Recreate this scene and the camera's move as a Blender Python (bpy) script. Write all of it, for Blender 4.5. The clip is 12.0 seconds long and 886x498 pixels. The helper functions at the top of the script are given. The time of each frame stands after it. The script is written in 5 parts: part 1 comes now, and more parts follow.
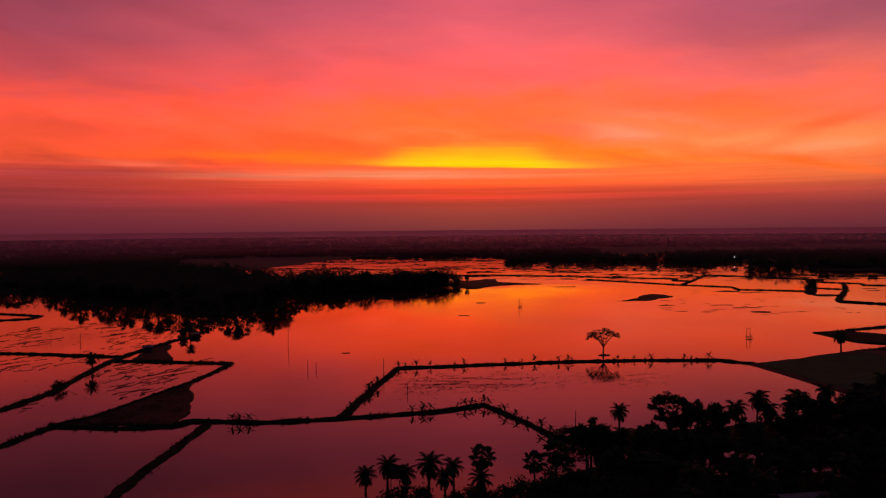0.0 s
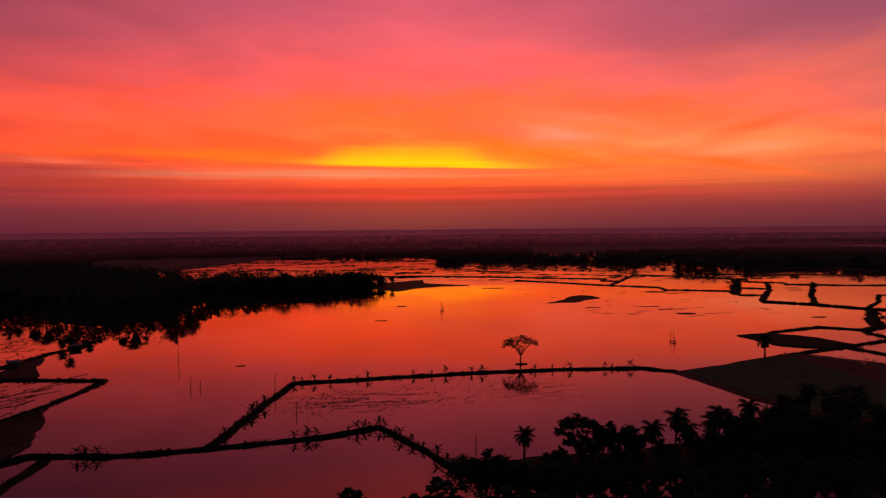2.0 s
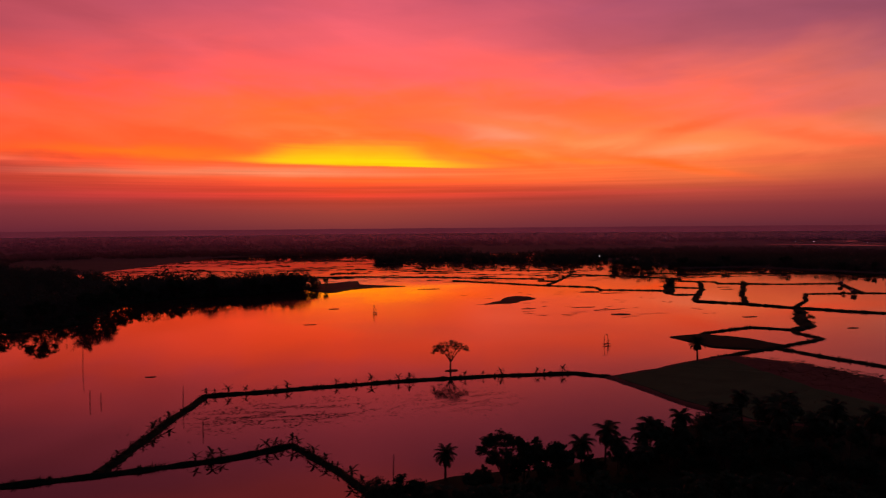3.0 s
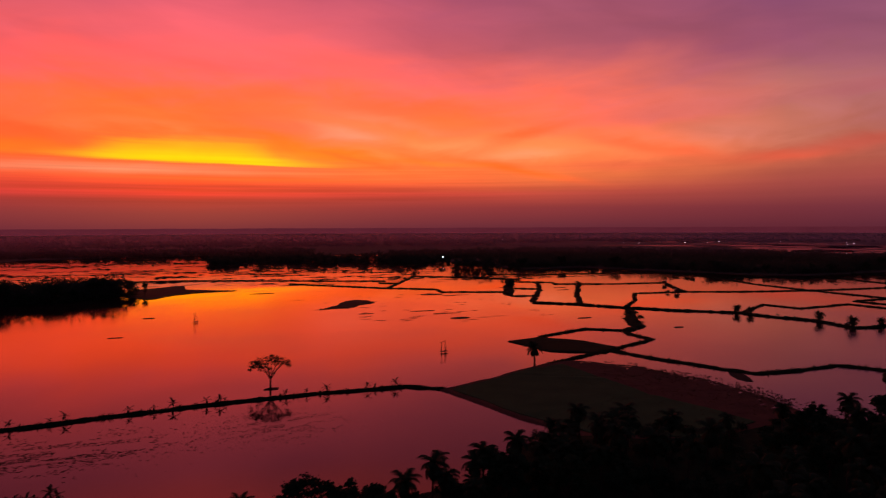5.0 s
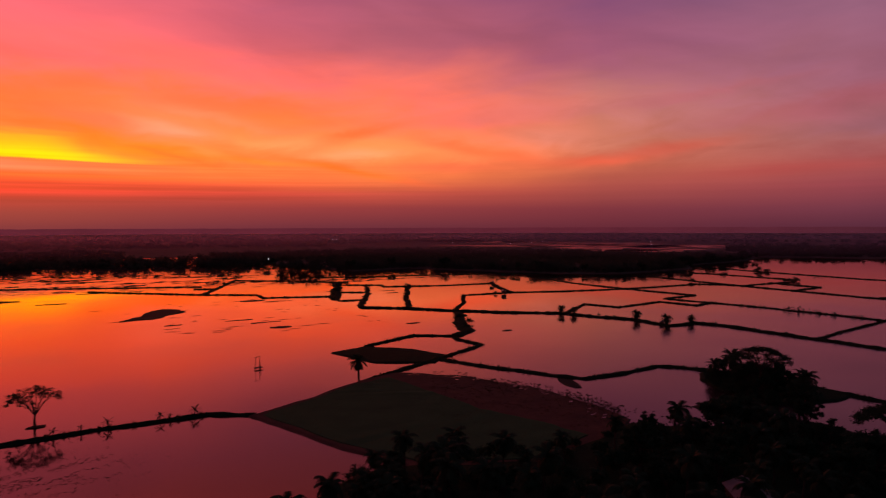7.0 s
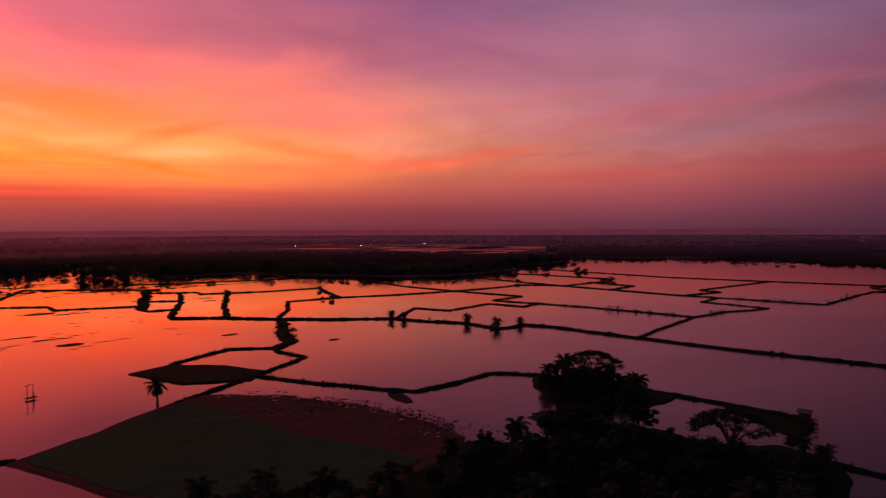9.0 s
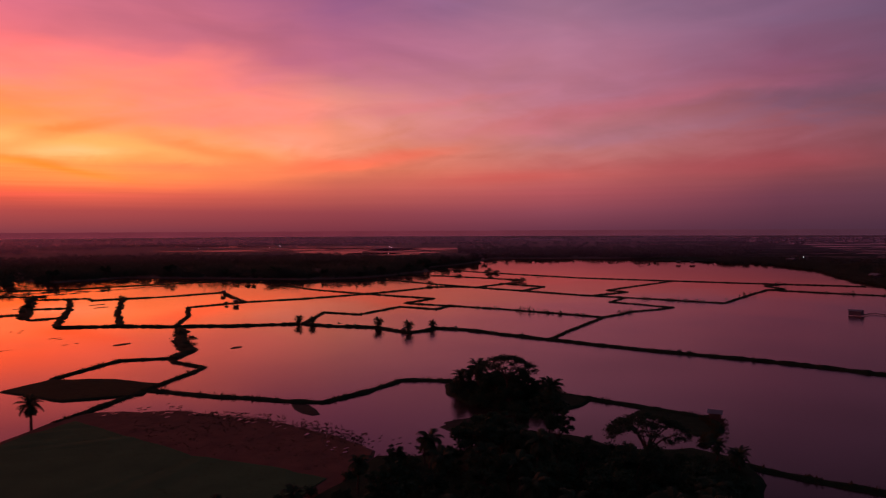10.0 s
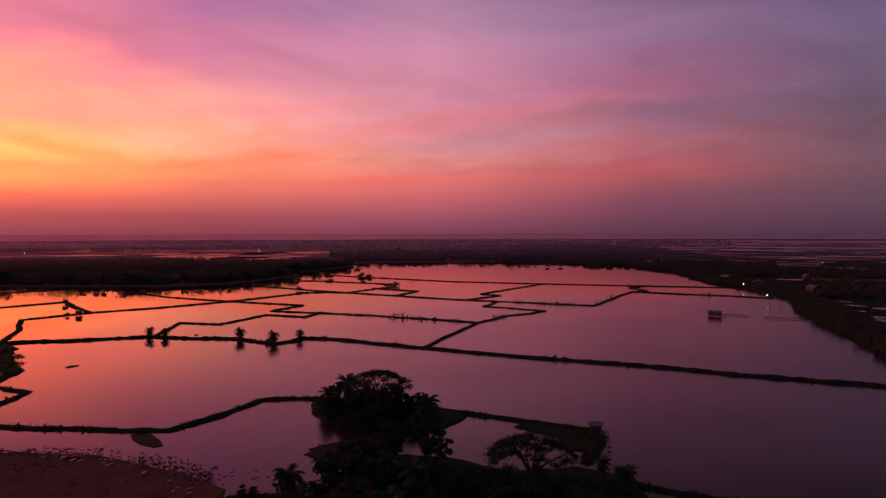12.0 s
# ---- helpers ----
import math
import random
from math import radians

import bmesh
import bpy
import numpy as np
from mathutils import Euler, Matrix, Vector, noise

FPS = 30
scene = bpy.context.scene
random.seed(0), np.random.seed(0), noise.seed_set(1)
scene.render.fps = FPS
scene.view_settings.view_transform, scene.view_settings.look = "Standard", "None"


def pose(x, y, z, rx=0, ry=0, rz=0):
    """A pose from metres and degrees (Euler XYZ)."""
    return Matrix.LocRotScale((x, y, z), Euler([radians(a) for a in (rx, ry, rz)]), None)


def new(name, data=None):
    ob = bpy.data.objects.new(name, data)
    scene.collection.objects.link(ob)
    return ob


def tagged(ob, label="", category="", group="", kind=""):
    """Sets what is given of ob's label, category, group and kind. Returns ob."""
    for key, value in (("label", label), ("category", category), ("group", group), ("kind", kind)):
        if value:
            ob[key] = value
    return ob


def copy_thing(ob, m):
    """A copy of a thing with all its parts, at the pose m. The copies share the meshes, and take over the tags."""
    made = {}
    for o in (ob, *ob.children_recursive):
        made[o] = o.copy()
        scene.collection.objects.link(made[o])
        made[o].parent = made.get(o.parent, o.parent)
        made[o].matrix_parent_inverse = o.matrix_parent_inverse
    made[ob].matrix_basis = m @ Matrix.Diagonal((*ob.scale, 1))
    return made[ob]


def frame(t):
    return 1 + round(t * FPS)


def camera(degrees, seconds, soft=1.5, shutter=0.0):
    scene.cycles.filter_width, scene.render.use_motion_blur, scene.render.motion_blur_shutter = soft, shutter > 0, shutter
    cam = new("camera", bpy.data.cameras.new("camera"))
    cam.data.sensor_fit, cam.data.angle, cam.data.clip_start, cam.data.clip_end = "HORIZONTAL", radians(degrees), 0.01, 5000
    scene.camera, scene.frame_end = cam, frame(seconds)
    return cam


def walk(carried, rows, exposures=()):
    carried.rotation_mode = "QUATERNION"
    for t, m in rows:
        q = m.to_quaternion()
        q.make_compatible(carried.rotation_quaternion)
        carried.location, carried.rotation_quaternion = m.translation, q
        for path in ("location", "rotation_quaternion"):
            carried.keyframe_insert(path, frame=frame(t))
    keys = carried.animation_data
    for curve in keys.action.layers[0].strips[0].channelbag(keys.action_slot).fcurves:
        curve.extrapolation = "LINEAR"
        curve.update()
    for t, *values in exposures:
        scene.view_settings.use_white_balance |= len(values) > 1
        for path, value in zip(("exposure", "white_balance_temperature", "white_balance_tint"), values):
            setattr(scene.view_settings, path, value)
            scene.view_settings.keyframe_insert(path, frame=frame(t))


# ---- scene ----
cam = camera(62.90, 12.0, soft=1.3, shutter=0.4)
PATH = [
    (0, pose(-0.00, 0.00, 40.00, 88.406, 0, -0.000) @ pose(0, 0, 0, 0, 0, -0.514)),
    (0.5, pose(2.49, 4.23, 39.99, 88.390, 0, -0.339) @ pose(0, 0, 0, 0, 0, -0.529)),
    (1, pose(5.10, 8.62, 39.98, 88.368, 0, -1.803) @ pose(0, 0, 0, 0, 0, -0.542)),
    (1.5, pose(7.51, 13.12, 39.98, 88.348, 0, -3.307) @ pose(0, 0, 0, 0, 0, -0.521)),
    (2, pose(9.78, 17.95, 39.99, 88.332, 0, -4.867) @ pose(0, 0, 0, 0, 0, -0.522)),
    (2.5, pose(12.29, 22.39, 40.10, 88.300, 0, -6.921) @ pose(0, 0, 0, 0, 0, -0.515)),
    (3, pose(14.98, 27.03, 40.40, 88.220, 0, -9.445) @ pose(0, 0, 0, 0, 0, -0.479)),
    (5, pose(24.33, 43.20, 40.40, 88.195, 0, -21.495) @ pose(0, 0, 0, 0, 0, -0.208)),
    (5.5, pose(26.44, 47.01, 40.64, 88.174, 0, -24.873) @ pose(0, 0, 0, 0, 0, -0.250)),
    (6, pose(29.09, 50.84, 40.87, 88.124, 0, -28.168) @ pose(0, 0, 0, 0, 0, -0.160)),
    (6.5, pose(31.84, 54.42, 40.99, 88.125, 0, -31.461) @ pose(0, 0, 0, 0, 0, -0.172)),
    (7, pose(34.89, 57.87, 40.81, 88.189, 0, -34.755) @ pose(0, 0, 0, 0, 0, -0.172)),
    (9, pose(46.87, 69.77, 40.54, 88.340, 0, -48.106) @ pose(0, 0, 0, 0, 0, -0.206)),
    (9.5, pose(50.01, 72.05, 40.46, 88.394, 0, -51.543) @ pose(0, 0, 0, 0, 0, -0.236)),
    (10, pose(53.06, 74.24, 40.49, 88.427, 0, -55.066) @ pose(0, 0, 0, 0, 0, -0.271)),
    (10.5, pose(56.39, 76.25, 40.49, 88.448, 0, -58.560) @ pose(0, 0, 0, 0, 0, -0.217)),
    (11, pose(59.68, 78.18, 40.44, 88.472, 0, -62.286) @ pose(0, 0, 0, 0, 0, -0.179)),
    (11.5, pose(62.73, 79.60, 40.41, 88.573, 0, -65.059) @ pose(0, 0, 0, 0, 0, -0.165)),
    (12, pose(65.13, 80.70, 40.54, 88.652, 0, -65.053) @ pose(0, 0, 0, 0, 0, -0.158)),
]
walk(cam, PATH, exposures=[(0, 0.0, 6500, 10), (4.8, 0.08, 6450, 9), (7.0, 0.29, 6350, 2), (9.0, 0.63, 6200, -8), (10.5, 0.93, 6050, -13), (12, 1.31, 5900, -20)])


# ---- light: the afterglow sky lights the scene; the backdrop and lamp bulbs glow too ----
def srgb(r, g, b):
    return tuple(((c / 255 + 0.055) / 1.055) ** 2.4 if c > 10 else c / 255 / 12.92 for c in (r, g, b)) + (1.0,)


world = bpy.data.worlds.new("dusk_sky")
scene.world = world
world.use_nodes = True
WN, WL = world.node_tree.nodes, world.node_tree.links
WN.clear()


def wmath(op, a, b=None, c=None):
    n = WN.new("ShaderNodeMath")
    n.operation = op
    for i, v in enumerate((a, b, c)):
        if v is None:
            continue
        if isinstance(v, (int, float)):
            n.inputs[i].default_value = v
        else:
            WL.new(v, n.inputs[i])
    return n.outputs[0]


def wmix(f, a, b, blend="MIX"):
    n = WN.new("ShaderNodeMix")
    n.data_type, n.blend_type = "RGBA", blend
    for i, v in ((0, f), (6, a), (7, b)):
        if isinstance(v, (int, float)):
            n.inputs[i].default_value = v
        elif isinstance(v, tuple):
            n.inputs[i].default_value = v
        else:
            WL.new(v, n.inputs[i])
    return n.outputs[2]


def wstep(v, lo, hi, kind="SMOOTHSTEP"):
    n = WN.new("ShaderNodeMapRange")
    n.interpolation_type = kind
    WL.new(v, n.inputs[0])
    n.inputs[1].default_value, n.inputs[2].default_value = lo, hi
    return n.outputs[0]


def wnoise(x, y, scale, detail=4.0, rough=0.55, z=0.0, twist=0.0):
    v = WN.new("ShaderNodeCombineXYZ")
    WL.new(x, v.inputs[0])
    WL.new(y, v.inputs[1])
    v.inputs[2].default_value = z
    n = WN.new("ShaderNodeTexNoise")
    n.inputs["Scale"].default_value, n.inputs["Detail"].default_value, n.inputs["Roughness"].default_value = scale, detail, rough
    n.inputs["Distortion"].default_value = twist
    WL.new(v.outputs[0], n.inputs["Vector"])
    return wmath("SUBTRACT", n.outputs[0], 0.5)


wcoord = WN.new("ShaderNodeTexCoord")
wsep = WN.new("ShaderNodeSeparateXYZ")
WL.new(wcoord.outputs["Generated"], wsep.inputs[0])
AZ = wmath("MULTIPLY", wmath("ARCTAN2", wsep.outputs[0], wsep.outputs[1]), 180 / math.pi)
EL = wmath("MULTIPLY", wmath("ARCSINE", wsep.outputs[2]), 180 / math.pi)
# long soft cloud streaks, rising a little to the east, bend the colour bands
tilt = wmath("ADD", EL, wmath("MULTIPLY", AZ, -0.05))
warp = wmath("ADD", wmath("MULTIPLY", wnoise(wmath("MULTIPLY", AZ, 0.04), wmath("MULTIPLY", tilt, 0.15), 1.6, 5.0, 0.5, 0.0, 0.5), 4.6),
             wmath("MULTIPLY", wnoise(wmath("MULTIPLY", AZ, 0.08), wmath("MULTIPLY", tilt, 0.5), 1.5, 3.0, 0.45, 3.0, 0.6), 0.9))
# fine ripples of the cloud deck, strongest in the lit band over the gap
sweep = wmath("ADD", wmath("ADD", EL, wmath("MULTIPLY", AZ, 0.05)), wmath("MULTIPLY", wmath("MAXIMUM", wmath("SUBTRACT", AZ, 14.0), 0.0), -0.14))
ripple = wnoise(wmath("MULTIPLY", AZ, 0.13), wmath("MULTIPLY", sweep, 0.42), 1.4, 5.0, 0.55, 13.0, 0.5)
band = wmath("MULTIPLY", wstep(EL, 3.0, 5.5), wmath("SUBTRACT", 1.0, wstep(EL, 9.0, 15.0)))
warp = wmath("ADD", warp, wmath("MULTIPLY", wmath("MULTIPLY", ripple, band), 4.2))
warp = wmath("MULTIPLY", warp, wstep(EL, 1.5, 9.0))
ELW = wmath("ADD", EL, warp)
POS = wmath("DIVIDE", ELW, 40.0)
# colour columns: azimuth, then (elevation, red, green, blue); red over 255 is brighter than the film could hold
COLUMNS = [
    (-150, [(0, 52, 28, 42), (6, 64, 38, 54), (16, 62, 42, 60), (40, 40, 34, 52)]),
    (-70, [(0, 76, 30, 46), (5, 126, 45, 58), (12, 135, 50, 76), (24, 81, 40, 68), (40, 52, 42, 64)]),
    (-28, [(0, 100, 37, 52), (1.4, 122, 44, 56), (3, 160, 52, 56), (4.4, 205, 66, 52), (5.6, 246, 84, 48), (8, 262, 86, 60), (11, 207, 75, 79), (14, 166, 68, 84), (17.5, 134, 61, 82), (21, 168, 70, 74), (28, 140, 62, 70), (40, 56, 44, 68)]),
    (2, [(0, 108, 40, 54), (1, 134, 46, 54), (1.9, 168, 48, 50), (2.5, 222, 52, 44), (3.5, 252, 78, 40), (5, 330, 100, 38), (7.5, 340, 112, 46), (9.5, 329, 109, 64), (11.5, 286, 102, 93), (14, 248, 98, 105), (17.5, 220, 92, 112), (21, 262, 100, 94), (28, 220, 88, 86), (40, 58, 46, 70)]),
    (30, [(0, 101, 42, 53), (1.4, 136, 51, 56), (2.6, 184, 70, 57), (4, 250, 120, 62), (6, 290, 136, 72), (8.5, 283, 116, 84), (11, 234, 105, 94), (14, 178, 86, 100), (17.5, 148, 76, 103), (20.5, 212, 88, 86), (28, 180, 78, 80), (40, 52, 46, 70)]),
    (47, [(0, 96, 38, 50), (1.3, 116, 46, 56), (3, 158, 69, 64), (4.6, 185, 91, 69), (6.4, 190, 106, 84), (9, 183, 107, 100), (13.5, 148, 78, 103), (17.5, 117, 67, 104), (20, 140, 72, 86), (27, 112, 60, 72), (40, 53, 46, 67)]),
    (64, [(0, 85, 39, 55), (1.2, 108, 49, 64), (2.8, 141, 61, 70), (4.2, 155, 73, 74), (6, 155, 87, 89), (9, 151, 87, 104), (13.5, 145, 89, 113), (17.5, 124, 83, 109), (22, 76, 51, 73), (25, 64, 47, 66), (40, 47, 46, 66)]),
    (80, [(0, 64, 33, 49), (2.2, 86, 41, 58), (4.6, 113, 52, 60), (7.2, 122, 62, 74), (9, 103, 62, 82), (11.2, 110, 60, 85), (15, 103, 68, 95), (17.4, 88, 60, 86), (19, 48, 36, 50), (25, 30, 25, 35), (40, 39, 41, 58)]),
    (95, [(0, 53, 32, 47), (2.2, 67, 41, 56), (4.6, 80, 48, 60), (9, 75, 52, 70), (15, 78, 57, 82), (17.4, 68, 50, 74), (19, 38, 28, 40), (25, 26, 22, 32), (40, 35, 37, 53)]),
    (150, [(0, 48, 30, 46), (6, 58, 40, 56), (16, 58, 44, 62), (40, 40, 36, 54)]),
]
sky = None
for k, (az, stops) in enumerate(COLUMNS):
    ramp = WN.new("ShaderNodeValToRGB")
    el = ramp.color_ramp.elements
    while len(el) < len(stops):
        el.new(0.5)
    for e, (deg, r, g, b) in zip(el, stops):
        e.position, e.color = deg / 40, srgb(r, g, b)
    WL.new(POS, ramp.inputs[0])
    sky = ramp.outputs[0] if k == 0 else wmix(wstep(AZ, COLUMNS[k - 1][0], az, "LINEAR"), sky, ramp.outputs[0])
# soft cloud patches: azimuth, elevation, half width, half height, slope, colour, strength
soft_el = wmath("ADD", EL, wmath("MULTIPLY", warp, 0.45))
PATCHES = [
    # under and beside the gap
    (-3, 4.25, 11.0, 0.42, 0.0, (236, 140, 100), 0.85),
    (-16, 4.15, 6.0, 0.22, 0.0, (214, 118, 92), 0.6),
    (-27, 4.2, 7.0, 0.45, 0.0, (160, 54, 60), 0.75),
    (-23, 4.85, 3.0, 0.2, -0.04, (242, 112, 84), 0.6),
    (-13, 5.45, 8.0, 0.42, 0.01, (310, 122, 22), 0.75),
    (-9, 6.8, 6.0, 0.5, -0.07, (300, 92, 40), 0.6),
    (-17, 8.0, 8.0, 0.8, -0.06, (272, 96, 66), 0.45),
    (-28, 7.3, 6.0, 0.6, -0.02, (226, 74, 58), 0.5),
    (0, 8.6, 7.0, 0.6, -0.03, (320, 112, 42), 0.55),
    (-1, 7.5, 6.0, 0.35, -0.02, (320, 122, 70), 0.5),
    (5, 3.65, 13.0, 0.2, -0.01, (268, 92, 36), 0.6),
    (0, 3.0, 16.0, 0.16, 0.0, (196, 50, 46), 0.5),
    # the wedge of cloud beyond the gap, with its pale lip
    (9.5, 7.6, 4.6, 0.75, -0.12, (290, 106, 68), 0.8),
    (12, 5.7, 5.5, 0.75, -0.1, (310, 126, 22), 0.85),
    (14.3, 7.0, 3.0, 0.6, -0.16, (300, 150, 116), 0.7),
    (17, 8.1, 4.0, 0.5, -0.16, (300, 136, 98), 0.6),
    (16.8, 5.4, 2.6, 0.3, -0.3, (310, 150, 80), 0.35),
    (14.5, 5.2, 3.2, 0.18, -0.24, (280, 100, 40), 0.5),
    (19.5, 9.2, 7.0, 0.8, -0.05, (310, 104, 46), 0.5),
    # the long sweep rising to the east
    (27.4, 7.0, 4.2, 0.5, 0.3, (290, 100, 48), 0.85),
    (23, 8.2, 5.0, 0.7, 0.02, (310, 112, 46), 0.6),
    (22.6, 6.2, 3.6, 0.5, 0.06, (310, 150, 92), 0.65),
    (28, 5.55, 3.4, 0.5, 0.03, (280, 154, 104), 0.85),
    (26.6, 4.45, 4.2, 0.26, -0.17, (310, 106, 30), 0.8),
    (20.5, 4.85, 4.0, 0.2, -0.05, (310, 130, 40), 0.6),
    (37, 6.1, 4.4, 0.55, -0.18, (270, 102, 58), 0.85),
    (35, 4.5, 5.0, 0.4, 0.0, (236, 100, 66), 0.6),
    (43.5, 6.8, 4.0, 0.7, -0.08, (214, 122, 104), 0.7),
    (40, 8.8, 7.0, 0.7, 0.08, (206, 100, 96), 0.45),
    (47, 5.0, 3.6, 0.4, 0.05, (226, 88, 62), 0.75),
    (52, 5.8, 4.5, 0.5, 0.1, (204, 82, 66), 0.65),
    (53, 9.6, 8.0, 0.5, 0.13, (172, 88, 96), 0.45),
    (60, 4.0, 7.0, 0.5, 0.04, (166, 64, 64), 0.55),
    (62, 8.2, 8.0, 0.7, 0.1, (160, 80, 88), 0.5),
    (78, 4.7, 8.0, 0.9, 0.03, (134, 52, 63), 0.6),
    (72, 9.5, 9.0, 0.8, 0.1, (152, 72, 88), 0.45),
    (70, 7.2, 8.0, 0.6, 0.08, (120, 84, 102), 0.35),
]
for az, el, ra, re, slope, colour, amount in PATCHES:
    dx = wmath("SUBTRACT", AZ, float(az))
    gx = wmath("DIVIDE", dx, ra)
    gy = wmath("DIVIDE", wmath("SUBTRACT", wmath("SUBTRACT", soft_el, el), wmath("MULTIPLY", dx, slope)), re)
    g = wmath("EXPONENT", wmath("MULTIPLY", wmath("ADD", wmath("MULTIPLY", gx, gx), wmath("MULTIPLY", gy, gy)), -1.0))
    sky = wmix(wmath("MULTIPLY", g, amount), sky, srgb(*colour))
# the gap itself: a sharp lower edge, brightest along it, fading upwards
wisp = wnoise(wmath("MULTIPLY", AZ, 0.06), wmath("MULTIPLY", wmath("ADD", EL, wmath("MULTIPLY", AZ, 0.03)), 1.4), 1.6, 5.0, 0.6, 2.0, 0.4)
dx = wmath("SUBTRACT", AZ, 3.0)
ge = wmath("ADD", wmath("ADD", EL, wmath("MULTIPLY", dx, 0.025)), wmath("MULTIPLY", wisp, 0.5))
gx = wmath("DIVIDE", dx, 8.0)
span = wmath("EXPONENT", wmath("MULTIPLY", wmath("POWER", wmath("ABSOLUTE", gx), 3.0), -1.0))
under = wstep(ge, 4.68, 4.92)
core = wmath("SUBTRACT", 1.0, wstep(wmath("ABSOLUTE", wmath("DIVIDE", wmath("SUBTRACT", AZ, 2.0), 7.5)), 0.45, 1.0))
veil_top = wmath("SUBTRACT", 1.0, wstep(wmath("ADD", EL, wmath("MULTIPLY", wisp, 1.6)), 5.9, 7.0))
sky = wmix(wmath("MULTIPLY", wmath("MULTIPLY", wmath("MULTIPLY", core, under), veil_top), wmath("ADD", 0.72, wmath("MULTIPLY", wisp, 0.9))), sky, srgb(330, 172, 18))
up = wmath("DIVIDE", wmath("SUBTRACT", ge, 4.95), wmath("MULTIPLY_ADD", span, 0.7, 0.15))
strip = wmath("MULTIPLY", wmath("EXPONENT", wmath("MULTIPLY", wmath("MULTIPLY", up, up), -1.0)), wmath("MULTIPLY", span, under))
sky = wmix(strip, sky, srgb(350, 214, 4))
# thin dark and bright bars low over the horizon
low = wnoise(wmath("MULTIPLY", AZ, 0.025), wmath("MULTIPLY", EL, 1.5), 1.5, 4.0, 0.6, 21.0)
low = wmath("MULTIPLY", low, wmath("MULTIPLY", wstep(EL, 1.0, 2.6), wmath("SUBTRACT", 1.0, wstep(EL, 4.2, 6.0))))
# faint lighter and darker cloud veils
veil = wnoise(wmath("MULTIPLY", AZ, 0.07), wmath("MULTIPLY", wmath("ADD", EL, wmath("MULTIPLY", AZ, 0.13)), 0.26), 1.3, 4.0, 0.48, 9.0, 0.7)
veil2 = wnoise(wmath("MULTIPLY", AZ, 0.04), wmath("MULTIPLY", tilt, 1.2), 1.4, 3.0, 0.5, 5.0)
shade = wmath("ADD", 1.0, wmath("ADD", wmath("ADD", wmath("MULTIPLY", wmath("MULTIPLY", veil, wstep(EL, 1.0, 7.0)), 0.4), wmath("MULTIPLY", low, wmath("MULTIPLY", wmath("SUBTRACT", 1.0, wmath("MULTIPLY", wstep(AZ, 15.0, 45.0), 0.85)), 1.1))), wmath("ADD", wmath("MULTIPLY", veil2, 0.05), wmath("MULTIPLY", wmath("MULTIPLY", ripple, band), 0.35))))
vec = WN.new("ShaderNodeVectorMath")
vec.operation = "SCALE"
WL.new(sky, vec.inputs[0])
WL.new(shade, vec.inputs[3])
# the clear twilight air behind the clouds
air = WN.new("ShaderNodeTexSky")
air.sky_type, air.sun_disc = "NISHITA", False
air.sun_elevation, air.sun_rotation = radians(1.0), radians(2.6)
airs = WN.new("ShaderNodeVectorMath")
airs.operation = "SCALE"
WL.new(air.outputs[0], airs.inputs[0])
airs.inputs[3].default_value = 0.003
total = WN.new("ShaderNodeVectorMath")
WL.new(vec.outputs[0], total.inputs[0])
WL.new(airs.outputs[0], total.inputs[1])
bg = WN.new("ShaderNodeBackground")
WL.new(total.outputs[0], bg.inputs[0])
bg.inputs[1].default_value = 1.0
wout = WN.new("ShaderNodeOutputWorld")
WL.new(bg.outputs[0], wout.inputs[0])


